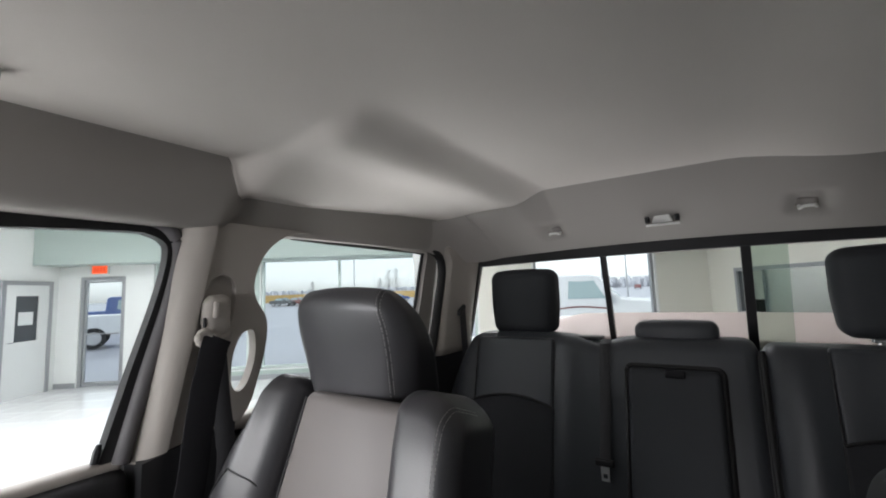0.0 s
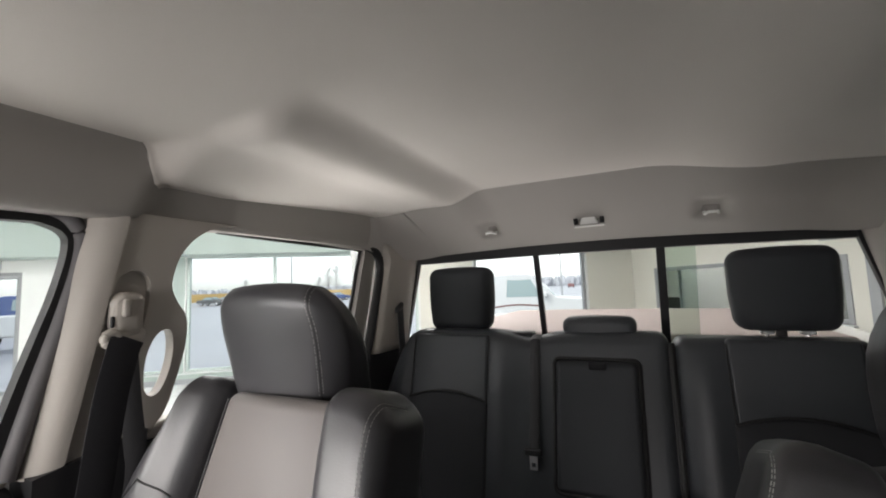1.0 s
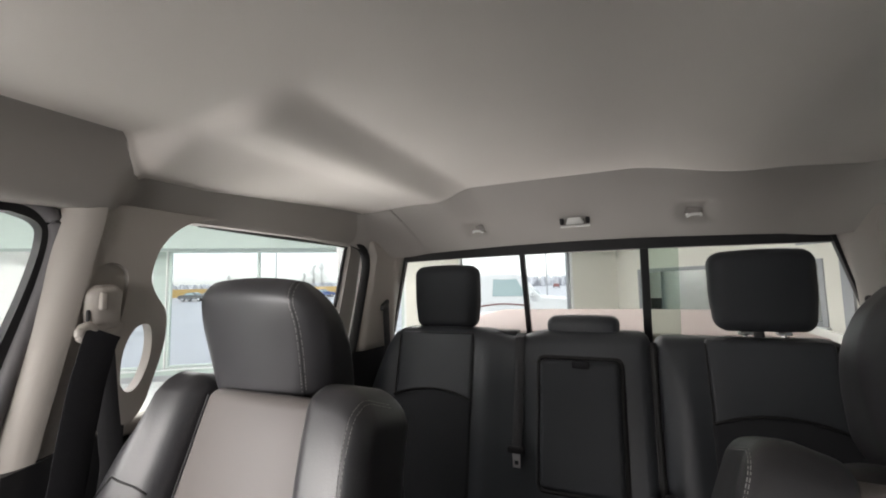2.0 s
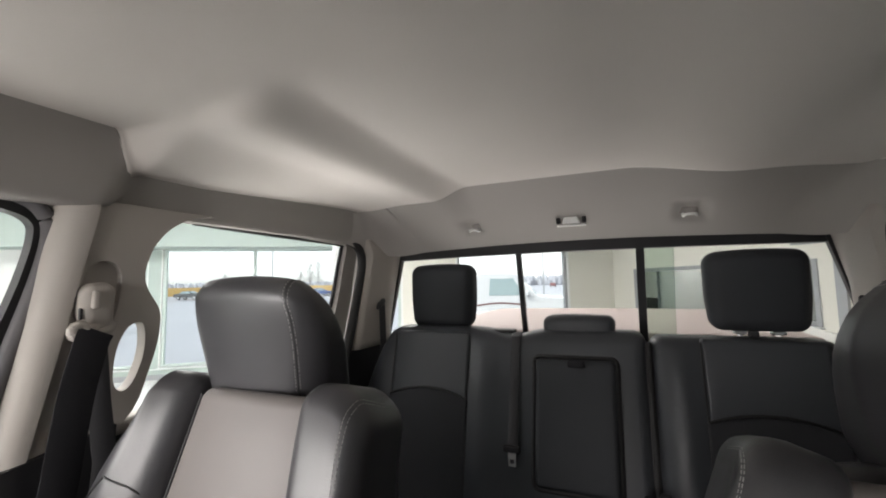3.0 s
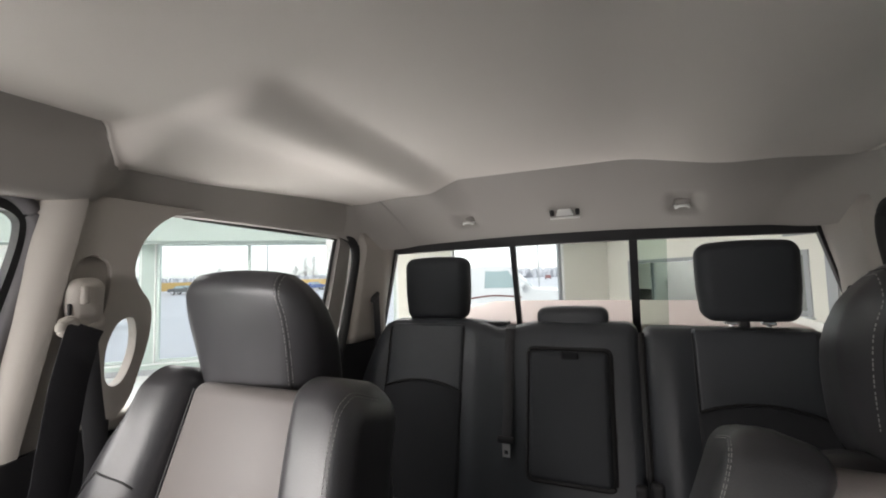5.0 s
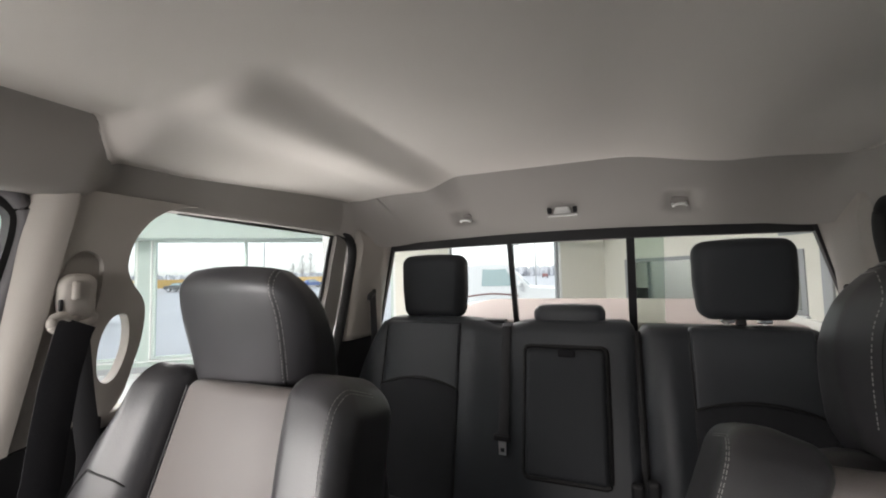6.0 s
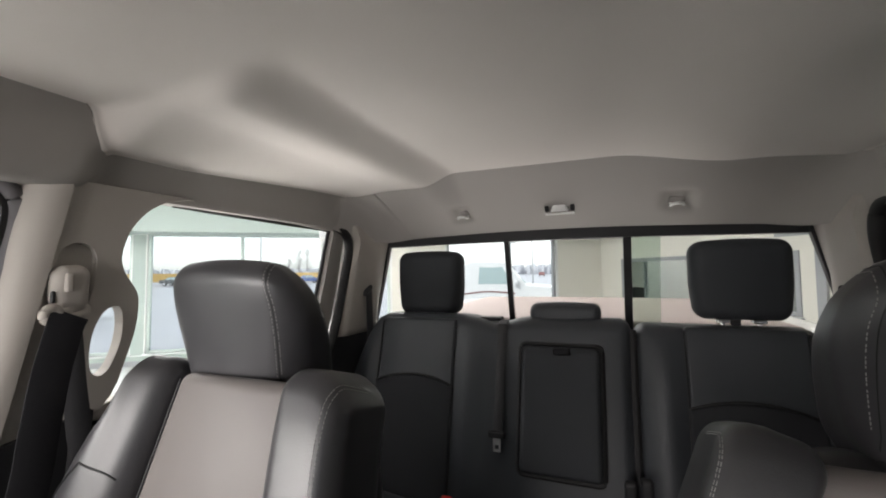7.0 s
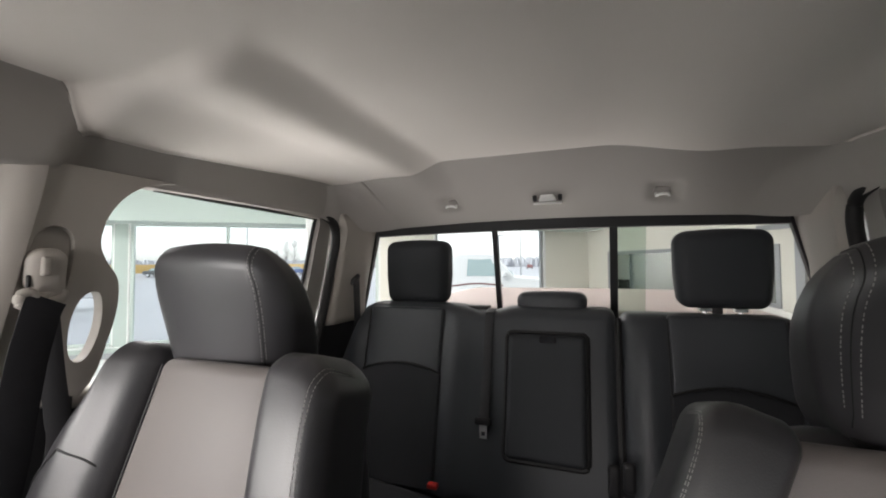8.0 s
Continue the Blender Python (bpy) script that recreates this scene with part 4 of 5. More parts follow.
part("slot_trim", rbox((0.075, 0.05, 0.012), 0.005, (2, 2, 1), 2, lambda v: BL @ (v + Vector((-0.235, 1.655, 1.505)))), BLACK, belt)
part("buckle_button", rbox((0.030, 0.02, 0.014), 0.004, (1, 1, 1), 2, lambda v: BL @ (v + Vector((-0.283, 1.33, 1.046)))), REDPL, belt, "red buckle button")


def front_belt(s):
    b = empty("front_seat_belt", pose(s * 0.70, 0.66, 1.64), "black seat belt hanging from a light grey pillar adjuster", "seat belt", "front seat belts")
    inv = b.matrix_world.inverted()

    def P(x, y, z):
        return inv @ Vector((s * (x + 0.017), y, z))
    def bulb(v):
        """Domed above, cut away towards the front below."""
        k = (v.z + 0.044) / 0.088
        y = v.y * (1.0 - 0.10 * sstep(0.75, 1.0, k)) + 0.010 * sstep(0.45, 0.0, k) * (1 if v.y < 0 else 0.2)
        return P(0.698 + v.x * (1.0 - 0.25 * (1 - k)) + 0.006 * (1 - k), 0.672 + y, 1.642 + v.z + 0.05 * v.y)
    part("adjuster", rbox((0.042, 0.057, 0.088), 0.0205, (1, 3, 5), 5, bulb), TRIM, b, "light grey height adjuster cover")
    part("button", rbox((0.012, 0.012, 0.032), 0.004, (1, 1, 2), 2, lambda v: P(0.680 + v.x, 0.663 + v.y, 1.656 + v.z)), TRIM, b)
    part("notch", rbox((0.006, 0.006, 0.020), 0.0025, (1, 1, 2), 2, lambda v: P(0.690 + v.x, 0.646 + v.y, 1.632 + v.z)), BLACK, b)
    ring = smooth_line([P(0.683, 0.656, 1.603), P(0.680, 0.644, 1.614), P(0.680, 0.633, 1.610), P(0.680, 0.632, 1.598), P(0.680, 0.644, 1.592), P(0.686, 0.664, 1.595), P(0.692, 0.690, 1.601), P(0.696, 0.694, 1.612), P(0.694, 0.672, 1.610)], 5, True)
    part("guide_loop", tube(ring, 0.0080, 16, None, True), TRIM, b, "light grey belt guide loop")
    band = smooth_line([P(0.674, 0.664, 1.603), P(0.671, 0.657, 1.588), P(0.670, 0.648, 1.552), P(0.669, 0.638, 1.505), P(0.668, 0.626, 1.42), P(0.667, 0.617, 1.35), P(0.66, 0.585, 1.20), P(0.66, 0.54, 0.95), P(0.67, 0.53, 0.74)], 6)
    part("webbing", tube(band, 0.0012, flat=((0, 1, 0), 0.0265)), WEBBING, b)
    band = smooth_line([P(0.690, 0.668, 1.600), P(0.692, 0.674, 1.55), P(0.694, 0.682, 1.48), P(0.694, 0.692, 1.40), P(0.694, 0.694, 1.34), P(0.70, 0.67, 1.10), P(0.70, 0.62, 0.90)], 6)
    part("webbing", tube(band, 0.0012, flat=((0.35, 1, 0), 0.017)), GREYWEB, b)


for s in (-1, 1):
    front_belt(s)
    rbelt = empty("rear_seat_belt", pose(s * 0.70, 1.62, 1.59), "black seat belt at the rear pillar trim", "seat belt", "rear seat belts")
    inv = rbelt.matrix_world.inverted()
    part("guide", rbox((0.024, 0.050, 0.024), 0.010, (1, 2, 1), 3, lambda v: inv @ (Vector((v.x, v.y, v.z + 0.5 * v.y)) + Vector((s * 0.712, 1.615, 1.600)))), BLACK, rbelt)
    part("webbing", tube([inv @ Vector((s * x, y, z)) for x, y, z in ((0.705, 1.615, 1.60), (0.700, 1.61, 1.55), (0.690, 1.60, 1.45), (0.67, 1.58, 1.30))], 0.0012, flat=((0, 1, 0), 0.021)), GREYWEB, rbelt)

# ---- the showroom ----
U = Vector((0.805, 0.593, 0))
N = Vector((-0.593, 0.805, 0))
ROOM = Matrix(((U.x, N.x, 0, -10.72), (U.y, N.y, 0, 3.26), (0, 0, 1, 0), (0, 0, 0, 1)))
X0, X1, Y0, ZC = -0.50, 13.30, -19.0, 3.60


def room_part(name, lo, hi, mat, parent=None, label="", bevel=0.0):
    ob = part(name, box(lo, hi), mat, parent, label, smooth=False)
    if parent is None:
        ob.matrix_world = ROOM
    if bevel:
        autosmooth(ob, bevel, 2)
    return ob


def wall_with_openings(name, x0, x1, z1, openings, thick, mat, m, label):
    """A wall along local x, from y 0 to thick, with rectangular openings (xa, xb, za, zb)."""
    bm = bmesh.new()
    xs = sorted({x0, x1, *[o[0] for o in openings], *[o[1] for o in openings]})
    for a, b in zip(xs, xs[1:]):
        holes = sorted([(o[2], o[3]) for o in openings if o[0] <= a + 1e-6 and o[1] >= b - 1e-6])
        z = 0.0
        for za, zb in holes:
            if za > z + 1e-6:
                add_box(bm, (a, 0, z), (b, thick, za))
            z = zb
        if z < z1:
            add_box(bm, (a, 0, z), (b, thick, z1))
    bmesh.ops.remove_doubles(bm, verts=bm.verts, dist=1e-5)
    bmesh.ops.recalc_face_normals(bm, faces=bm.faces)
    ob = part(name, bm, mat, None, smooth=False)
    ob.matrix_world = m
    return tagged(ob, label, "wall", kind="structure")


W_OPEN = [(-0.08, 0.82, 0.0, 2.22), (1.38, 3.30, 0.22, 2.46), (3.55, 8.10, 0.22, 2.46), (9.36, 12.07, 0.22, 2.60)]
wall_w = wall_with_openings("wall_window_side", X0 - 0.2, X1 + 0.2, ZC, W_OPEN, 0.20, WHITEWALL, ROOM, "pale painted wall with wide showroom windows")
# the cream painted stretch of the same wall
cream = room_part("wall_lining", (8.14, -0.006, 0.0), (9.32, 0.0, 3.0), WALLPAINT)
tagged(cream, "cream painted wall lining", "wall", kind="structure")
cream = room_part("wall_lining", (12.11, -0.006, 0.0), (13.29, 0.0, 2.43), WALLPAINT)
tagged(cream, "cream painted wall lining", "wall", kind="structure")
for lo, hi in (((3.32, -0.006, 0.20), (3.53, 0.0, 2.43)), ((1.30, -0.006, 0.0), (8.13, 0.0, 0.18))):
    tagged(room_part("wall_lining", lo, hi, MINTWALL), "pale green painted wall lining", "wall", kind="structure")
wall_a = wall_with_openings("wall_door_side", 0.0, 19.0, ZC, [(0.22, 1.16, 0.0, 2.10)], 0.18, WHITEWALL, ROOM @ pose(X0, 0, 0, 0, 0, -90) @ Matrix.Scale(-1, 4, (0, 1, 0)), "pale painted end wall")
wall_o = wall_with_openings("wall_office_side", 0.0, 19.0, ZC, [(0.75, 4.50, 0.98, 1.92), (5.05, 6.0, 0.0, 2.15)], 0.15, WALLPAINT, ROOM @ pose(X1, 0, 0, 0, 0, -90), "cream painted wall with an office window")
# unseen front wall; its window is added to let light in
wall_b = wall_with_openings("unseen_front_wall", X0 - 0.2, X1 + 0.2, ZC, [(0.3, 6.2, 0.3, 3.0)], 0.20, WHITEWALL, ROOM @ Matrix.Translation((0, Y0 - 0.2, 0)), "pale painted wall with wide showroom windows")
cl = room_part("ceiling", (X0 - 0.2, Y0 - 0.2, ZC), (X1 + 0.2, 0.2, ZC + 0.12), CEIL)
tagged(cl, "white showroom ceiling", "ceiling", kind="structure")
sf = room_part("soffit", (X0, -0.60, 2.44), (X1, 0.0, 3.28), MINTWALL)
tagged(sf, "pale green boxed soffit over the windows", "soffit", kind="structure")
sl = room_part("floor_slab", (X0 - 0.2, Y0 - 0.2, -0.15), (X1 + 0.2, 0.2, -0.004), GROUT)
tagged(sl, "grouted showroom floor", "floor", kind="structure")


def window_unit(name, x0, x1, z0, z1, bars, m, mat, label, depth=0.09, w=0.05, glass=CLEARGLASS):
    e = empty(name, m, label, "window", kind="structure")
    for lo, hi in (((x0, 0.05, z0), (x0 + w, 0.05 + depth, z1)), ((x1 - w, 0.05, z0), (x1, 0.05 + depth, z1)),
                   ((x0 + w, 0.05, z1 - w), (x1 - w, 0.05 + depth, z1)), ((x0 + w, 0.05, z0), (x1 - w, 0.05 + depth, z0 + w))):
        autosmooth(part("window_frame", box(lo, hi), mat, e, smooth=False), 0.006, 2)
    for b in bars:
        autosmooth(part("mullion", box((b - w * 0.5, 0.052, z0 + w), (b + w * 0.5, 0.048 + depth, z1 - w)), mat, e, smooth=False), 0.006, 2)
    edges = [x0 + w] + list(bars) + [x1 - w]
    for a, b in zip(edges, edges[1:]):
        g = part("pane", box((a, 0.09, z0 + w * 0.8), (b, 0.096, z1 - w * 0.8)), glass, e, smooth=False)
        g.visible_shadow = False
    if z0 > 0.1:
        autosmooth(part("window_sill", box((x0 - 0.04, -0.04, z0 - 0.03), (x1 + 0.04, 0.05, z0)), WHITEFRAME, e, smooth=False), 0.006, 2)
    return e


window_unit("window_1", 1.38, 3.30, 0.22, 2.46, [], ROOM, MINTFRAME, "tall showroom window with a pale green frame")
window_unit("window_2", 3.55, 8.10, 0.22, 2.46, [5.17, 6.80], ROOM, MINTFRAME, "wide showroom window with slim pale green mullions")
window_unit("window_3", 9.36, 12.07, 0.22, 2.60, [], ROOM, GREYFRAME, "showroom window with a grey metal frame", w=0.07)
FRONTM = ROOM @ Matrix.Translation((0, Y0 - 0.15, 0))
window_unit("added_window", 0.3, 6.2, 0.3, 3.0, [2.25, 4.2], FRONTM, WHITEFRAME, "wide window with slim mullions, out of sight, added to light the room")
OFFM = ROOM @ pose(X1, 0, 0, 0, 0, -90)
window_unit("window_5", 0.75, 4.50, 0.98, 1.92, [], OFFM @ Matrix.Translation((0, -0.07, 0)), GREYFRAME, "office window with a grey frame and tinted panes", w=0.07, depth=0.12, glass=TINTGLASS)

# glass exit door and its frame
gd = empty("door_1", ROOM, "glazed exit door with a grey metal frame", "door", kind="structure")
for lo, hi in (((-0.08, 0.02, 0), (-0.01, 0.14, 2.22)), ((0.75, 0.02, 0), (0.82, 0.14, 2.22)), ((-0.01, 0.02, 2.15), (0.75, 0.14, 2.22))):
    autosmooth(part("door_frame", box(lo, hi), GREYFRAME, gd, smooth=False), 0.006, 2)
for lo, hi in (((0.0, 0.05, 0.02), (0.03, 0.10, 2.14)), ((0.71, 0.05, 0.02), (0.74, 0.10, 2.14)), ((0.03, 0.05, 2.10), (0.71, 0.10, 2.14)), ((0.03, 0.05, 0.02), (0.71, 0.10, 0.10))):
    autosmooth(part("door_rail", box(lo, hi), GREYFRAME, gd, smooth=False), 0.005, 2)
part("push_bar", tube([(0.04, 0.02, 1.06), (0.70, 0.02, 1.06)], 0.013), GREYFRAME, gd, "metal push bar")
part("pane", box((0.03, 0.07, 0.10), (0.71, 0.076, 2.10)), CLEARGLASS, gd, smooth=False).visible_shadow = False
ex = empty("exit_sign", ROOM @ pose(0.33, -0.03, 2.36), "lit red exit sign over the glazed door", "sign")
part("housing", rbox((0.34, 0.05, 0.20), 0.012, (2, 1, 2), 2, lambda v: v + Vector((0, 0.004, 0))), WHITEFRAME, ex)
part("lens", rbox((0.30, 0.012, 0.16), 0.004, (2, 1, 2), 2, lambda v: v + Vector((0, -0.025, 0))), EXITRED, ex)
for bx in (-0.093, -0.031, 0.031, 0.093):
    part("bar", rbox((0.036, 0.006, 0.095), 0.002, (1, 1, 1), 1, lambda v: v + Vector((bx, -0.033, 0))), EXITDARK, ex, "dark red bar")

# white door with a window in the end wall
DM = ROOM @ pose(X0, 0, 0, 0, 0, -90)
wd = empty("door_2", DM, "white door with a window and a grey frame", "door", kind="structure")
for lo, hi in (((0.18, -0.03, 0), (0.26, 0.06, 2.14)), ((1.12, -0.03, 0), (1.20, 0.06, 2.14)), ((0.26, -0.03, 2.06), (1.12, 0.06, 2.14))):
    autosmooth(part("door_frame", box(lo, hi), GREYFRAME, wd, smooth=False), 0.006, 2)
leaf = bmesh.new()
for lo, hi in (((0.26, -0.005, 0.01), (0.46, 0.04, 2.06)), ((0.92, -0.005, 0.01), (1.12, 0.04, 2.06)), ((0.46, -0.005, 0.01), (0.92, 0.04, 1.02)), ((0.46, -0.005, 1.86), (0.92, 0.04, 2.06))):
    add_box(leaf, lo, hi)
bmesh.ops.recalc_face_normals(leaf, faces=leaf.faces)
leaf = part("door_leaf", leaf, DOORPAINT, wd, smooth=False)
part("pane", box((0.46, 0.012, 1.02), (0.92, 0.018, 1.86)), DARKPANE, leaf, "dark glazing", smooth=False)
# a white panel put in for the bright window beyond the glazing
part("bright_patch", box((0.55, 0.019, 1.32), (0.84, 0.021, 1.56)), DOORPAINT, leaf, "white panel for the bright window showing in the glazing", smooth=False)
part("door_handle", tube([(1.05, -0.005, 1.02), (1.05, 0.07, 1.02), (0.95, 0.07, 1.02)], 0.011), CHROME, leaf)

for name, lo, hi in (("baseboard", (X0, -0.012, 0), (-0.09, 0.0, 0.10)), ("baseboard", (0.83, -0.012, 0), (X1, 0.0, 0.10))):
    tagged(room_part(name, lo, hi, GREYFRAME), "grey baseboard", "baseboard", kind="structure")
bb = part("baseboard", box((1.21, -0.012, 0), (19.0, 0.0, 0.10)), GREYFRAME, None, smooth=False)
bb.matrix_world = ROOM @ pose(X0, 0, 0, 0, 0, -90) @ Matrix.Translation((0, 0.012, 0))
tagged(bb, "grey baseboard", "baseboard", kind="structure")
bb = part("baseboard", box((0.0, -0.012, 0), (4.7, 0.0, 0.10)), GREYFRAME, None, smooth=False)
bb.matrix_world = OFFM
tagged(bb, "grey baseboard", "baseboard", kind="structure")
dt = part("trim", box((4.72, -0.05, 0), (4.84, 0.0, 2.12)), GREYFRAME, None, smooth=False)
dt.matrix_world = OFFM
tagged(dt, "grey vertical trim beside the office window", "trim", kind="structure")
dt = part("trim", box((4.2, -0.05, 2.13), (7.0, 0.0, 2.20)), GREYFRAME, None, smooth=False)
dt.matrix_world = OFFM
tagged(dt, "grey trim over the office doorway", "trim", kind="structure")

# office behind the window
for lo, hi in (((0.0, 3.0, 0), (19.0, 3.15, ZC)), ((-0.2, 0.15, 0), (0.0, 3.15, ZC)), ((9.0, 0.15, 0), (9.15, 3.0, ZC))):
    ow = part("office_wall", box(lo, hi), WALLPAINT, None, smooth=False)
    ow.matrix_world = OFFM
    tagged(ow, "plain office wall", "wall", kind="structure")
oc = part("office_ceiling", box((-0.2, 0.15, 2.7), (19.0, 3.15, 2.8)), CEIL, None, smooth=False)
oc.matrix_world = OFFM
tagged(oc, "white office ceiling", "ceiling", kind="structure")
of = part("office_floor", box((-0.2, 0.15, -0.1), (19.0, 3.15, 0.0)), GROUT, None, smooth=False)
of.matrix_world = OFFM
tagged(of, "grey office floor", "floor", kind="structure")
op = part("trim", box((1.10, 0.28, 0.0), (1.15, 0.34, 2.7)), WHITEFRAME, None, smooth=False)
op.matrix_world = OFFM
tagged(op, "white upright trim inside the office", "trim", kind="structure")
desk = empty("office_desk", OFFM @ pose(0.80, 0.75, 0), "brown office desk behind the window", "desk")
part("desktop", rbox((1.5, 0.7, 0.04), 0.01, (2, 2, 1), 2, lambda v: v + Vector((0, 0, 0.75))), DESKTOP, desk)
for x in (-0.7, 0.7):
    part("side_panel", rbox((0.03, 0.66, 0.73), 0.005, (1, 1, 1), 1, lambda v: v + Vector((x, 0, 0.365))), DESKTOP, desk)
mon = empty("monitor", OFFM @ pose(0.50, 0.62, 0.77), "black computer monitor on the office desk", "monitor")
part("screen", rbox((0.46, 0.035, 0.30), 0.01, (2, 1, 2), 2, lambda v: v + Vector((0, 0, 0.34))), BLACK, mon)
part("stand", tube([(0, 0.02, 0.012), (0, 0.02, 0.22)], 0.02), BLACK, mon)
part("foot", rbox((0.22, 0.18, 0.014), 0.006, (2, 2, 1), 2, lambda v: v + Vector((0, 0, 0.007))), BLACK, mon)

# unseen ceiling lights, added to brighten the room and the cab
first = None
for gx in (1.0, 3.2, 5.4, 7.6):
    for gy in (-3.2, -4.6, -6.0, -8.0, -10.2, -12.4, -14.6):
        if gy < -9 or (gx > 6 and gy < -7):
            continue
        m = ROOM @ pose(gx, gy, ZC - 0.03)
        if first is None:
            first = empty("ceiling_light", m, "flat ceiling light panel, out of sight, added to light the room", "lamp", "showroom ceiling lights")
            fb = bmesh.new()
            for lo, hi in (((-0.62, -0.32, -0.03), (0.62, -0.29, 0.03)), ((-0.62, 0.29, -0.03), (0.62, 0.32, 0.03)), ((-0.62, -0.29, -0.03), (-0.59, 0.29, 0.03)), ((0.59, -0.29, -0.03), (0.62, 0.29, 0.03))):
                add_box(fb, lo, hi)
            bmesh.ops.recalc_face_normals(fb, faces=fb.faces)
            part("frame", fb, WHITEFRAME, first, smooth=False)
            part("diffuser", box((-0.59, -0.29, -0.012), (0.59, 0.29, 0.0)), ADDED_LIGHTPANEL, first, smooth=False)
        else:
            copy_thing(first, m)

# one more added, to lighten the office behind its panes
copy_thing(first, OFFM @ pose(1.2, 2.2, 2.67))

# ---- outside ----
gr = part("ground", grid_surface([-2500, -400, -120, -60, -30, -10, 0, 10, 30, 60, 120, 400, 2500], [-2500, -400, -120, -60, -30, -10, 0, 10, 30, 60, 120, 400, 2500], lambda x, y: (x, y, -0.05)), ASPHALT, None, smooth=False)
tagged(gr, "wet grey asphalt lot with traces of snow", "ground", kind="structure")
EYE = Vector((0.15, 0.22, 0))
G = -0.05


def spot(az, d, z=G):
    a = radians(az)
    return EYE + Vector((math.sin(a) * d, math.cos(a) * d, z))


def car(name, az, d, turn, paint, label, pickup=False, stripe=False):
    """A parked car; its nose points to local +x."""
    c = empty(name, Matrix.Translation(spot(az, d)) @ pose(0, 0, 0, 0, 0, turn), label, "truck" if pickup else "car")
    if pickup:
        prof = [(-2.9, 0.55), (-2.9, 1.25), (-0.80, 1.27), (-0.74, 1.98), (-0.55, 2.06), (0.35, 2.06), (0.6, 2.0), (1.25, 1.30), (2.6, 1.18), (2.85, 1.05), (2.9, 0.5)]
        cabin = [[(-0.28, 1.32), (0.82, 1.32), (0.46, 1.93), (-0.24, 1.93)]]
        width, wx, wr = 0.98, (-1.9, 1.85), 0.40
    else:
        prof = [(-2.2, 0.4), (-2.25, 0.85), (-1.9, 0.98), (-1.35, 1.02), (-0.75, 1.42), (0.25, 1.45), (1.0, 1.0), (1.9, 0.88), (2.2, 0.70), (2.2, 0.36)]
        cabin = [[(-1.15, 1.04), (-0.30, 1.04), (-0.30, 1.36), (-0.72, 1.36)], [(-0.22, 1.04), (0.80, 1.04), (0.22, 1.37), (-0.22, 1.37)]]
        width, wx, wr = 0.88, (-1.35, 1.35), 0.32
    bm = plate([(a, b) for a, b in prof], -width, width)
    for v in bm.verts:
        x, y, z = v.co
        taper = 1.0 - 0.16 * sstep(1.0, 1.9, z)
        v.co = Vector((y, x * taper, z))
    bmesh.ops.recalc_face_normals(bm, faces=bm.faces)
    body = autosmooth(part("body", bm, paint, c, smooth=False), 0.05, 3, 20)
    for side_s in (-1, 1):
        for win in cabin:
            zc = sum(q[1] for q in win) / 4
            tp = 1.0 - 0.16 * sstep(1.0, 1.9, zc)
            wb = plate(win, width * tp - 0.03, width * tp + 0.012)
            for v in wb.verts:
                x, y, z = v.co
                lean = -0.16 * (sstep(1.0, 1.9, z) - sstep(1.0, 1.9, zc)) * width
                v.co = Vector((y, side_s * (x + lean), z))
            bmesh.ops.recalc_face_normals(wb, faces=wb.faces)
            part("side_window", wb, SKY_CARGLASS, c, smooth=False)
        for x in wx:
            wh = part("wheel", bmesh.new(), None, c)
            tbm = bmesh.new()
            bmesh.ops.create_cone(tbm, cap_ends=True, segments=28, radius1=wr, radius2=wr, depth=0.24, matrix=pose(x, side_s * (width - 0.09), wr, 90, 0, 0))
            autosmooth(part("tyre", tbm, TYRE, wh, smooth=False), 0.03, 2)
            rbm = bmesh.new()
            bmesh.ops.create_cone(rbm, cap_ends=True, segments=20, radius1=wr * 0.62, radius2=wr * 0.62, depth=0.255, matrix=pose(x, side_s * (width - 0.09), wr, 90, 0, 0))
            autosmooth(part("rim", rbm, RIM, wh, smooth=False), 0.02, 2)
        part("door_mirror", rbox((0.12, 0.18, 0.16), 0.04, (1, 1, 1), 2, lambda v: v + Vector((0.95 if pickup else 0.7, side_s * (width + 0.06), 1.38 if pickup else 1.05))), paint, c)
        if stripe:
            part("door_stripe", tube(smooth_line([(-0.85, side_s * (width * 0.985 + 0.004), 0.98), (0.0, side_s * (width * 0.985 + 0.004), 1.08), (0.9, side_s * (width * 0.985 + 0.004), 1.02)], 6), 0.004, flat=((0, 0, 1), 0.022)), CARPAINTS["red"], c, "red stripe")
    ws_x = (0.62, 1.22, 1.86, 1.32) if pickup else (0.27, 0.98, 1.43, 1.02)
    part("windscreen", rbox((0.9, width * 1.45, 0.03), 0.01, (1, 1, 1), 1, lambda v: Vector(((ws_x[0] + ws_x[1]) / 2 + 0.015 + v.x / 0.9 * (ws_x[1] - ws_x[0]) * 0.9, v.y, (ws_x[2] + ws_x[3]) / 2 + 0.012 - v.x / 0.9 * (ws_x[2] - ws_x[3]) * 0.9 + v.z))), SKY_CARGLASS, c)
    for side_s in (-1, 1):
        nose = 2.88 if pickup else 2.19
        part("headlight", rbox((0.05, 0.30, 0.16), 0.02, (1, 1, 1), 2, lambda v: v + Vector((nose, side_s * (width - 0.22), 0.98 if pickup else 0.68))), CHROME, c)
        part("tail_light", rbox((0.05, 0.16, 0.26), 0.02, (1, 1, 1), 2, lambda v: v + Vector((-2.89 if pickup else -2.23, side_s * (width - 0.10), 1.05 if pickup else 0.80))), CARPAINTS["red"], c)
    return c


car("parked_pickup", -15.4, 14.4, 10.0, CARPAINTS["white"], "white pickup with a red door stripe parked outside the window", True, True)
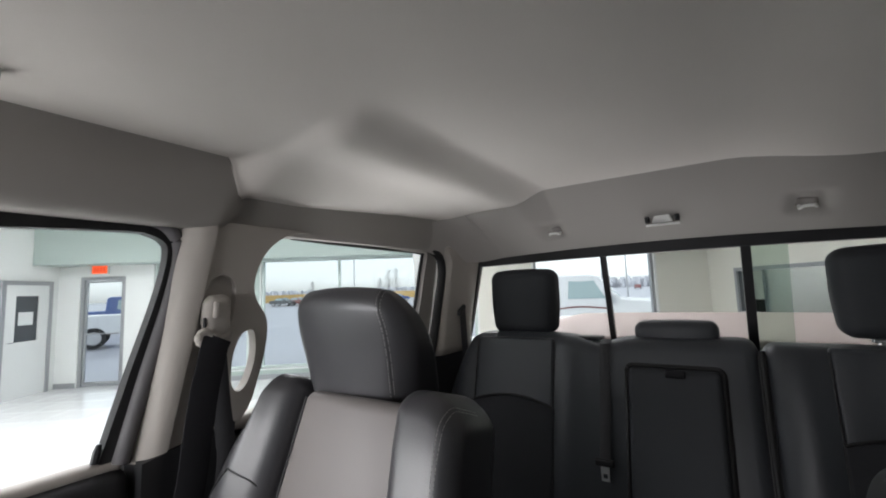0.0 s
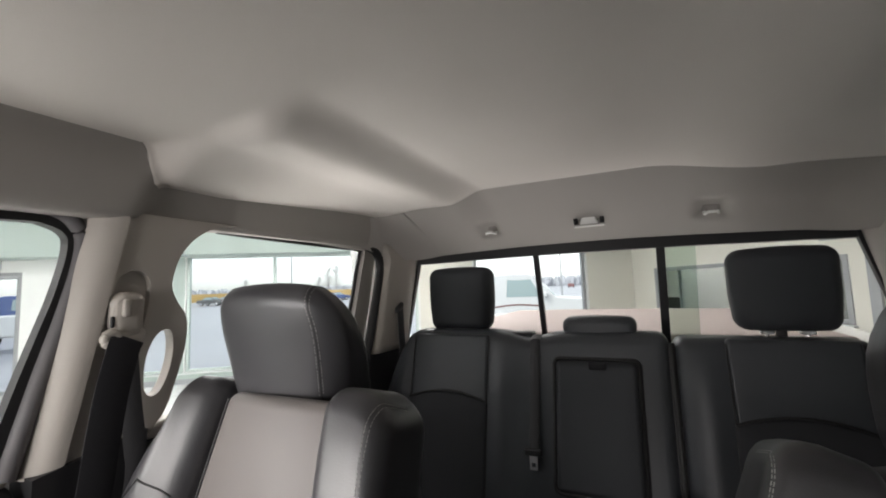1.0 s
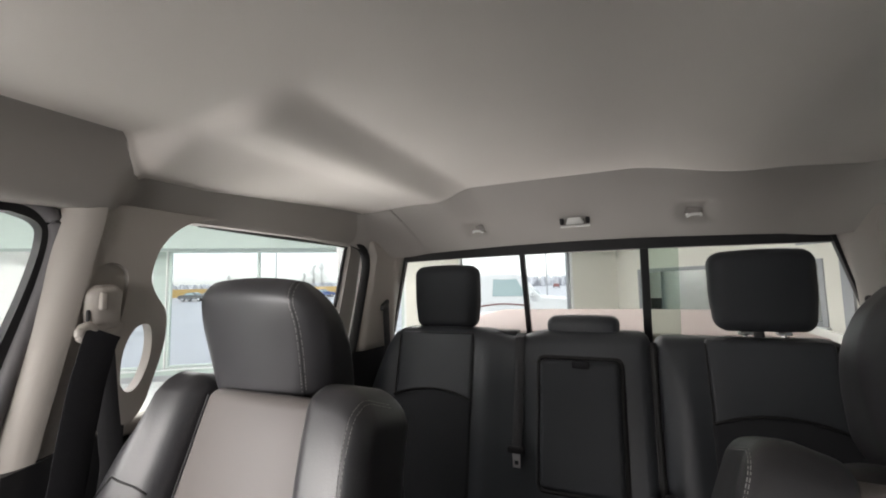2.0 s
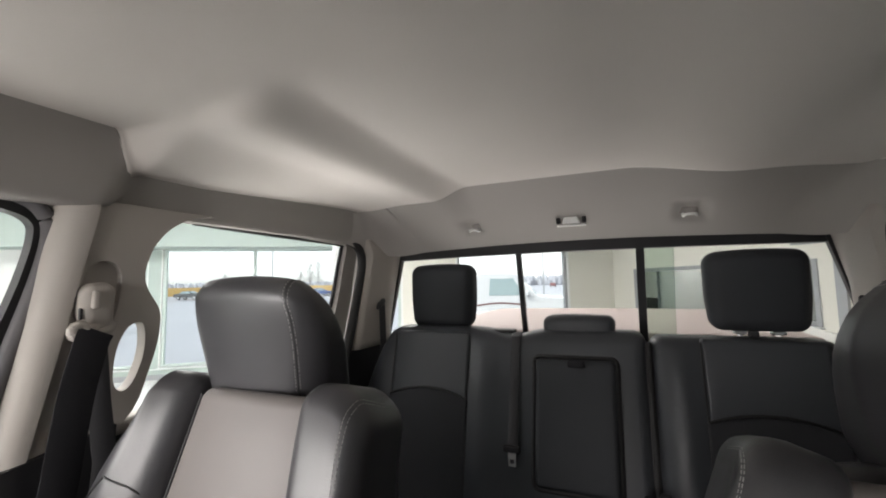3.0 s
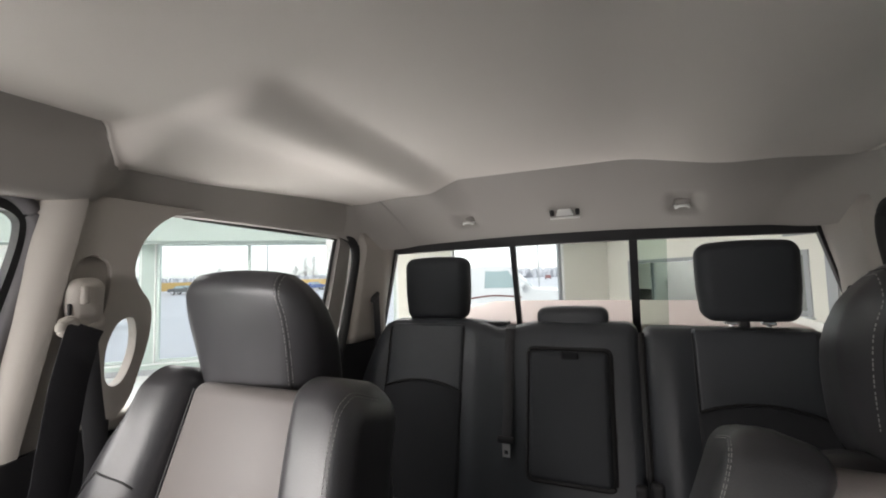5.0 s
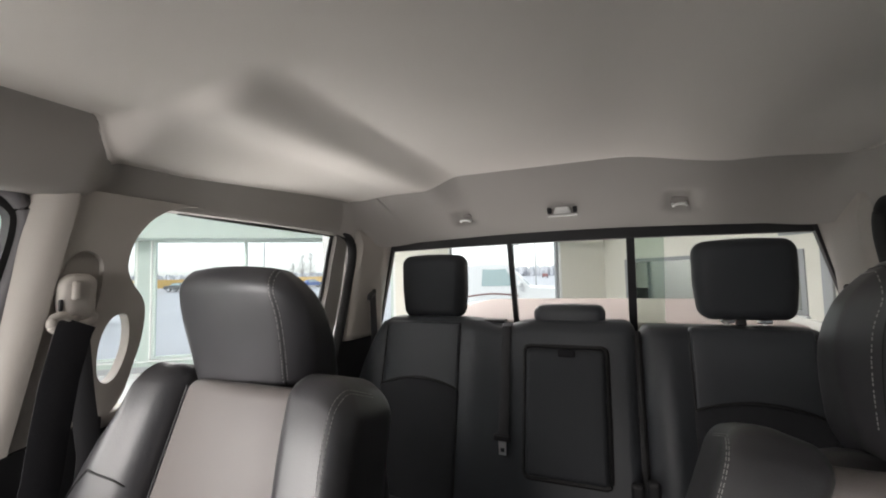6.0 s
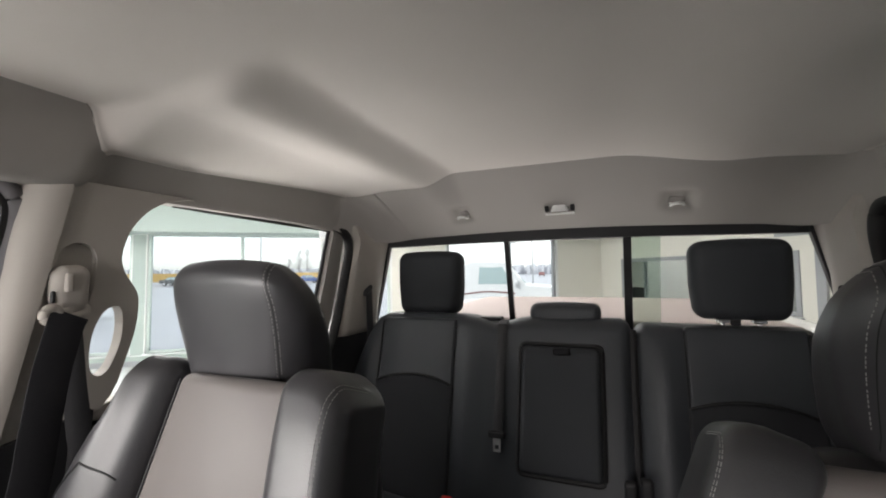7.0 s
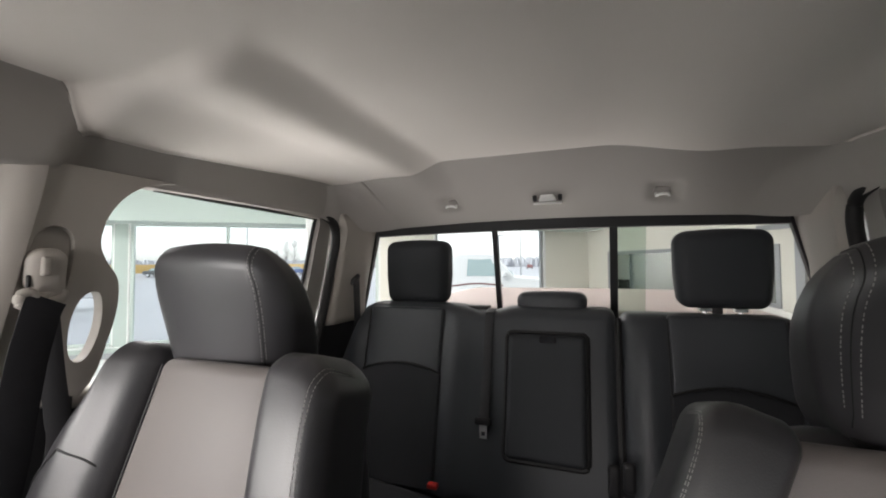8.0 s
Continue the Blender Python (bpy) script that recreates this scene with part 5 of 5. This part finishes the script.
car("parked_car", -8.4, 140.0, 100.0, CARPAINTS["red"], "red car parked on the far side of the lot")
car("parked_pickup", -68.2, 21.5, 69.0, CARPAINTS["white"], "white pickup with a red stripe parked outside the exit door", True, True)
car("parked_pickup", -71.0, 31.0, 69.0, CARPAINTS["blue"], "blue pickup parked behind the white pickup", True)
car("parked_car", -52.8, 80.0, 20.0, CARPAINTS["red"], "small red car far across the lot")
car("parked_car", -54.6, 80.0, 20.0, CARPAINTS["dark"], "small dark car far across the lot")
car("parked_car", -39.8, 80.0, 60.0, CARPAINTS["blue"], "blue car parked far across the lot")

# yellow trailers, poles, bare trees and the far woods
for az, d, ln in ((-55.5, 88, 13), (-47.0, 90, 14), (-39.5, 92, 13)):
    tr = empty("box_trailer", Matrix.Translation(spot(az, d)) @ pose(0, 0, 0, 0, 0, -az), "long yellow box trailer far across the lot", "trailer", "trailers")
    part("body", rbox((ln, 2.4, 1.5), 0.05, (2, 1, 1), 2, lambda v: v + Vector((0, 0, 1.25))), YELLOW, tr)
    for x in (-ln * 0.35, -ln * 0.25, ln * 0.35):
        tbm = bmesh.new()
        bmesh.ops.create_cone(tbm, cap_ends=True, segments=20, radius1=0.5, radius2=0.5, depth=2.2, matrix=pose(x, 0, 0.5, 90, 0, 0))
        part("wheel", tbm, TYRE, tr, smooth=False)
for az, d, h in ((-45.6, 70, 8.0), (-12.5, 48, 5.0), (-9.6, 60, 7.0), (-57.1, 60, 8.0)):
    pl = empty("lot_pole", Matrix.Translation(spot(az, d)), "tall grey lamp pole on the lot", "pole", "lot poles")
    part("shaft", tube([(0, 0, 0), (0, 0, h * 0.5), (0, 0, h)], [0.11, 0.09, 0.07]), GREYFRAME, pl)
    part("head", rbox((0.7, 0.3, 0.15), 0.05, (1, 1, 1), 2, lambda v: v + Vector((0.3, 0, h))), GREYFRAME, pl)


def bare_tree(az, d, h, seed):
    rnd = random.Random(seed)
    t = empty("bare_tree", Matrix.Translation(spot(az, d)), "bare leafless tree beyond the lot", "tree", "bare trees")
    part("trunk", tube([(0, 0, -0.2), (0.05, 0, h * 0.4), (-0.05, 0.05, h * 0.75)], [0.13, 0.09, 0.03]), BARK, t)
    bm = bmesh.new()
    for i in range(80):
        z = h * rnd.uniform(0.25, 0.9)
        a = rnd.uniform(0, 6.28)
        ln = h * rnd.uniform(0.12, 0.32) * (1.15 - z / h)
        p0 = Vector((0, 0, z))
        p1 = p0 + Vector((math.cos(a) * ln, math.sin(a) * ln, ln * rnd.uniform(0.4, 1.1)))
        for q0, q1, r in ((p0, p1, 0.026), (p0.lerp(p1, 0.5), p1 + Vector((rnd.uniform(-.3, .3), rnd.uniform(-.3, .3), 0.5)), 0.016)):
            tb2 = tube([q0, q1], [r, r * 0.3], 4)
            me = bpy.data.meshes.new("tmp")
            tb2.to_mesh(me)
            tb2.free()
            bm.from_mesh(me)
            bpy.data.meshes.remove(me)
    part("crown", bm, BARK, t)


for az, d, h, sd in ((-41.0, 100, 7.5, 1), (-40.0, 104, 8.2, 2), (-42.2, 110, 6.0, 3), (-51.0, 130, 6.0, 4), (-57.0, 120, 5.0, 5)):
    bare_tree(az, d, h, sd)

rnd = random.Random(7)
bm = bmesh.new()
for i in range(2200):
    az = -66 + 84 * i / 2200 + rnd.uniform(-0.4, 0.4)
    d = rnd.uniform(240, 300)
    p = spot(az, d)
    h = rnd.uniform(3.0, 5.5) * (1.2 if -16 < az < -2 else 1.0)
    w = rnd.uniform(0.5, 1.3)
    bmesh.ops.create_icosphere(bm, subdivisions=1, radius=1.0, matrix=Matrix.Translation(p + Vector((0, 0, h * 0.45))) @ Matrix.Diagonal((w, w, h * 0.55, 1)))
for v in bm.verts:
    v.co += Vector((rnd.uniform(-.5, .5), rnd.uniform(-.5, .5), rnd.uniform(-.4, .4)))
fw = part("hazed_far_woods", bm, HAZED_WOODS, None)
tagged(fw, "low tree line on the horizon, coloured pale for haze", "woods", kind="stuff")

# ---- floor tiles ----
TS = 0.60
tile_me = None
count = 0
rest = bmesh.new()
for i in range(24):
    for j in range(32):
        x, y = X0 + TS * i, -TS * (j + 1)
        if x + TS > X1 + 0.4 or y < Y0:
            continue
        near = x < 5.4 and y > -9.0
        if near and count < 150:
            if tile_me is None:
                tb2 = bmesh.new()
                g = 0.0025
                vs_lo = [(g, g), (TS - g, g), (TS - g, TS - g), (g, TS - g)]
                b = 0.004
                vs_hi = [(g + b, g + b), (TS - g - b, g + b), (TS - g - b, TS - g - b), (g + b, TS - g - b)]
                lo = [tb2.verts.new((a, c, -0.004)) for a, c in vs_lo]
                hi = [tb2.verts.new((a, c, 0.0)) for a, c in vs_hi]
                tb2.faces.new(hi)
                for k in range(4):
                    tb2.faces.new((lo[k], lo[(k + 1) % 4], hi[(k + 1) % 4], hi[k]))
                tile_me = bpy.data.meshes.new("tile")
                tb2.to_mesh(tile_me)
                tb2.free()
                tile_me.materials.append(TILE)
            t = new("tile", tile_me)
            t.parent = sl
            t.location = (x, y, 0)
            count += 1
        else:
            add_box(rest, (x + 0.003, y + 0.003, -0.004), (x + TS - 0.003, y + TS - 0.003, 0.0))
fr = part("floor_tiles", rest, TILE, sl, smooth=False)
tagged(fr, kind="stuff")
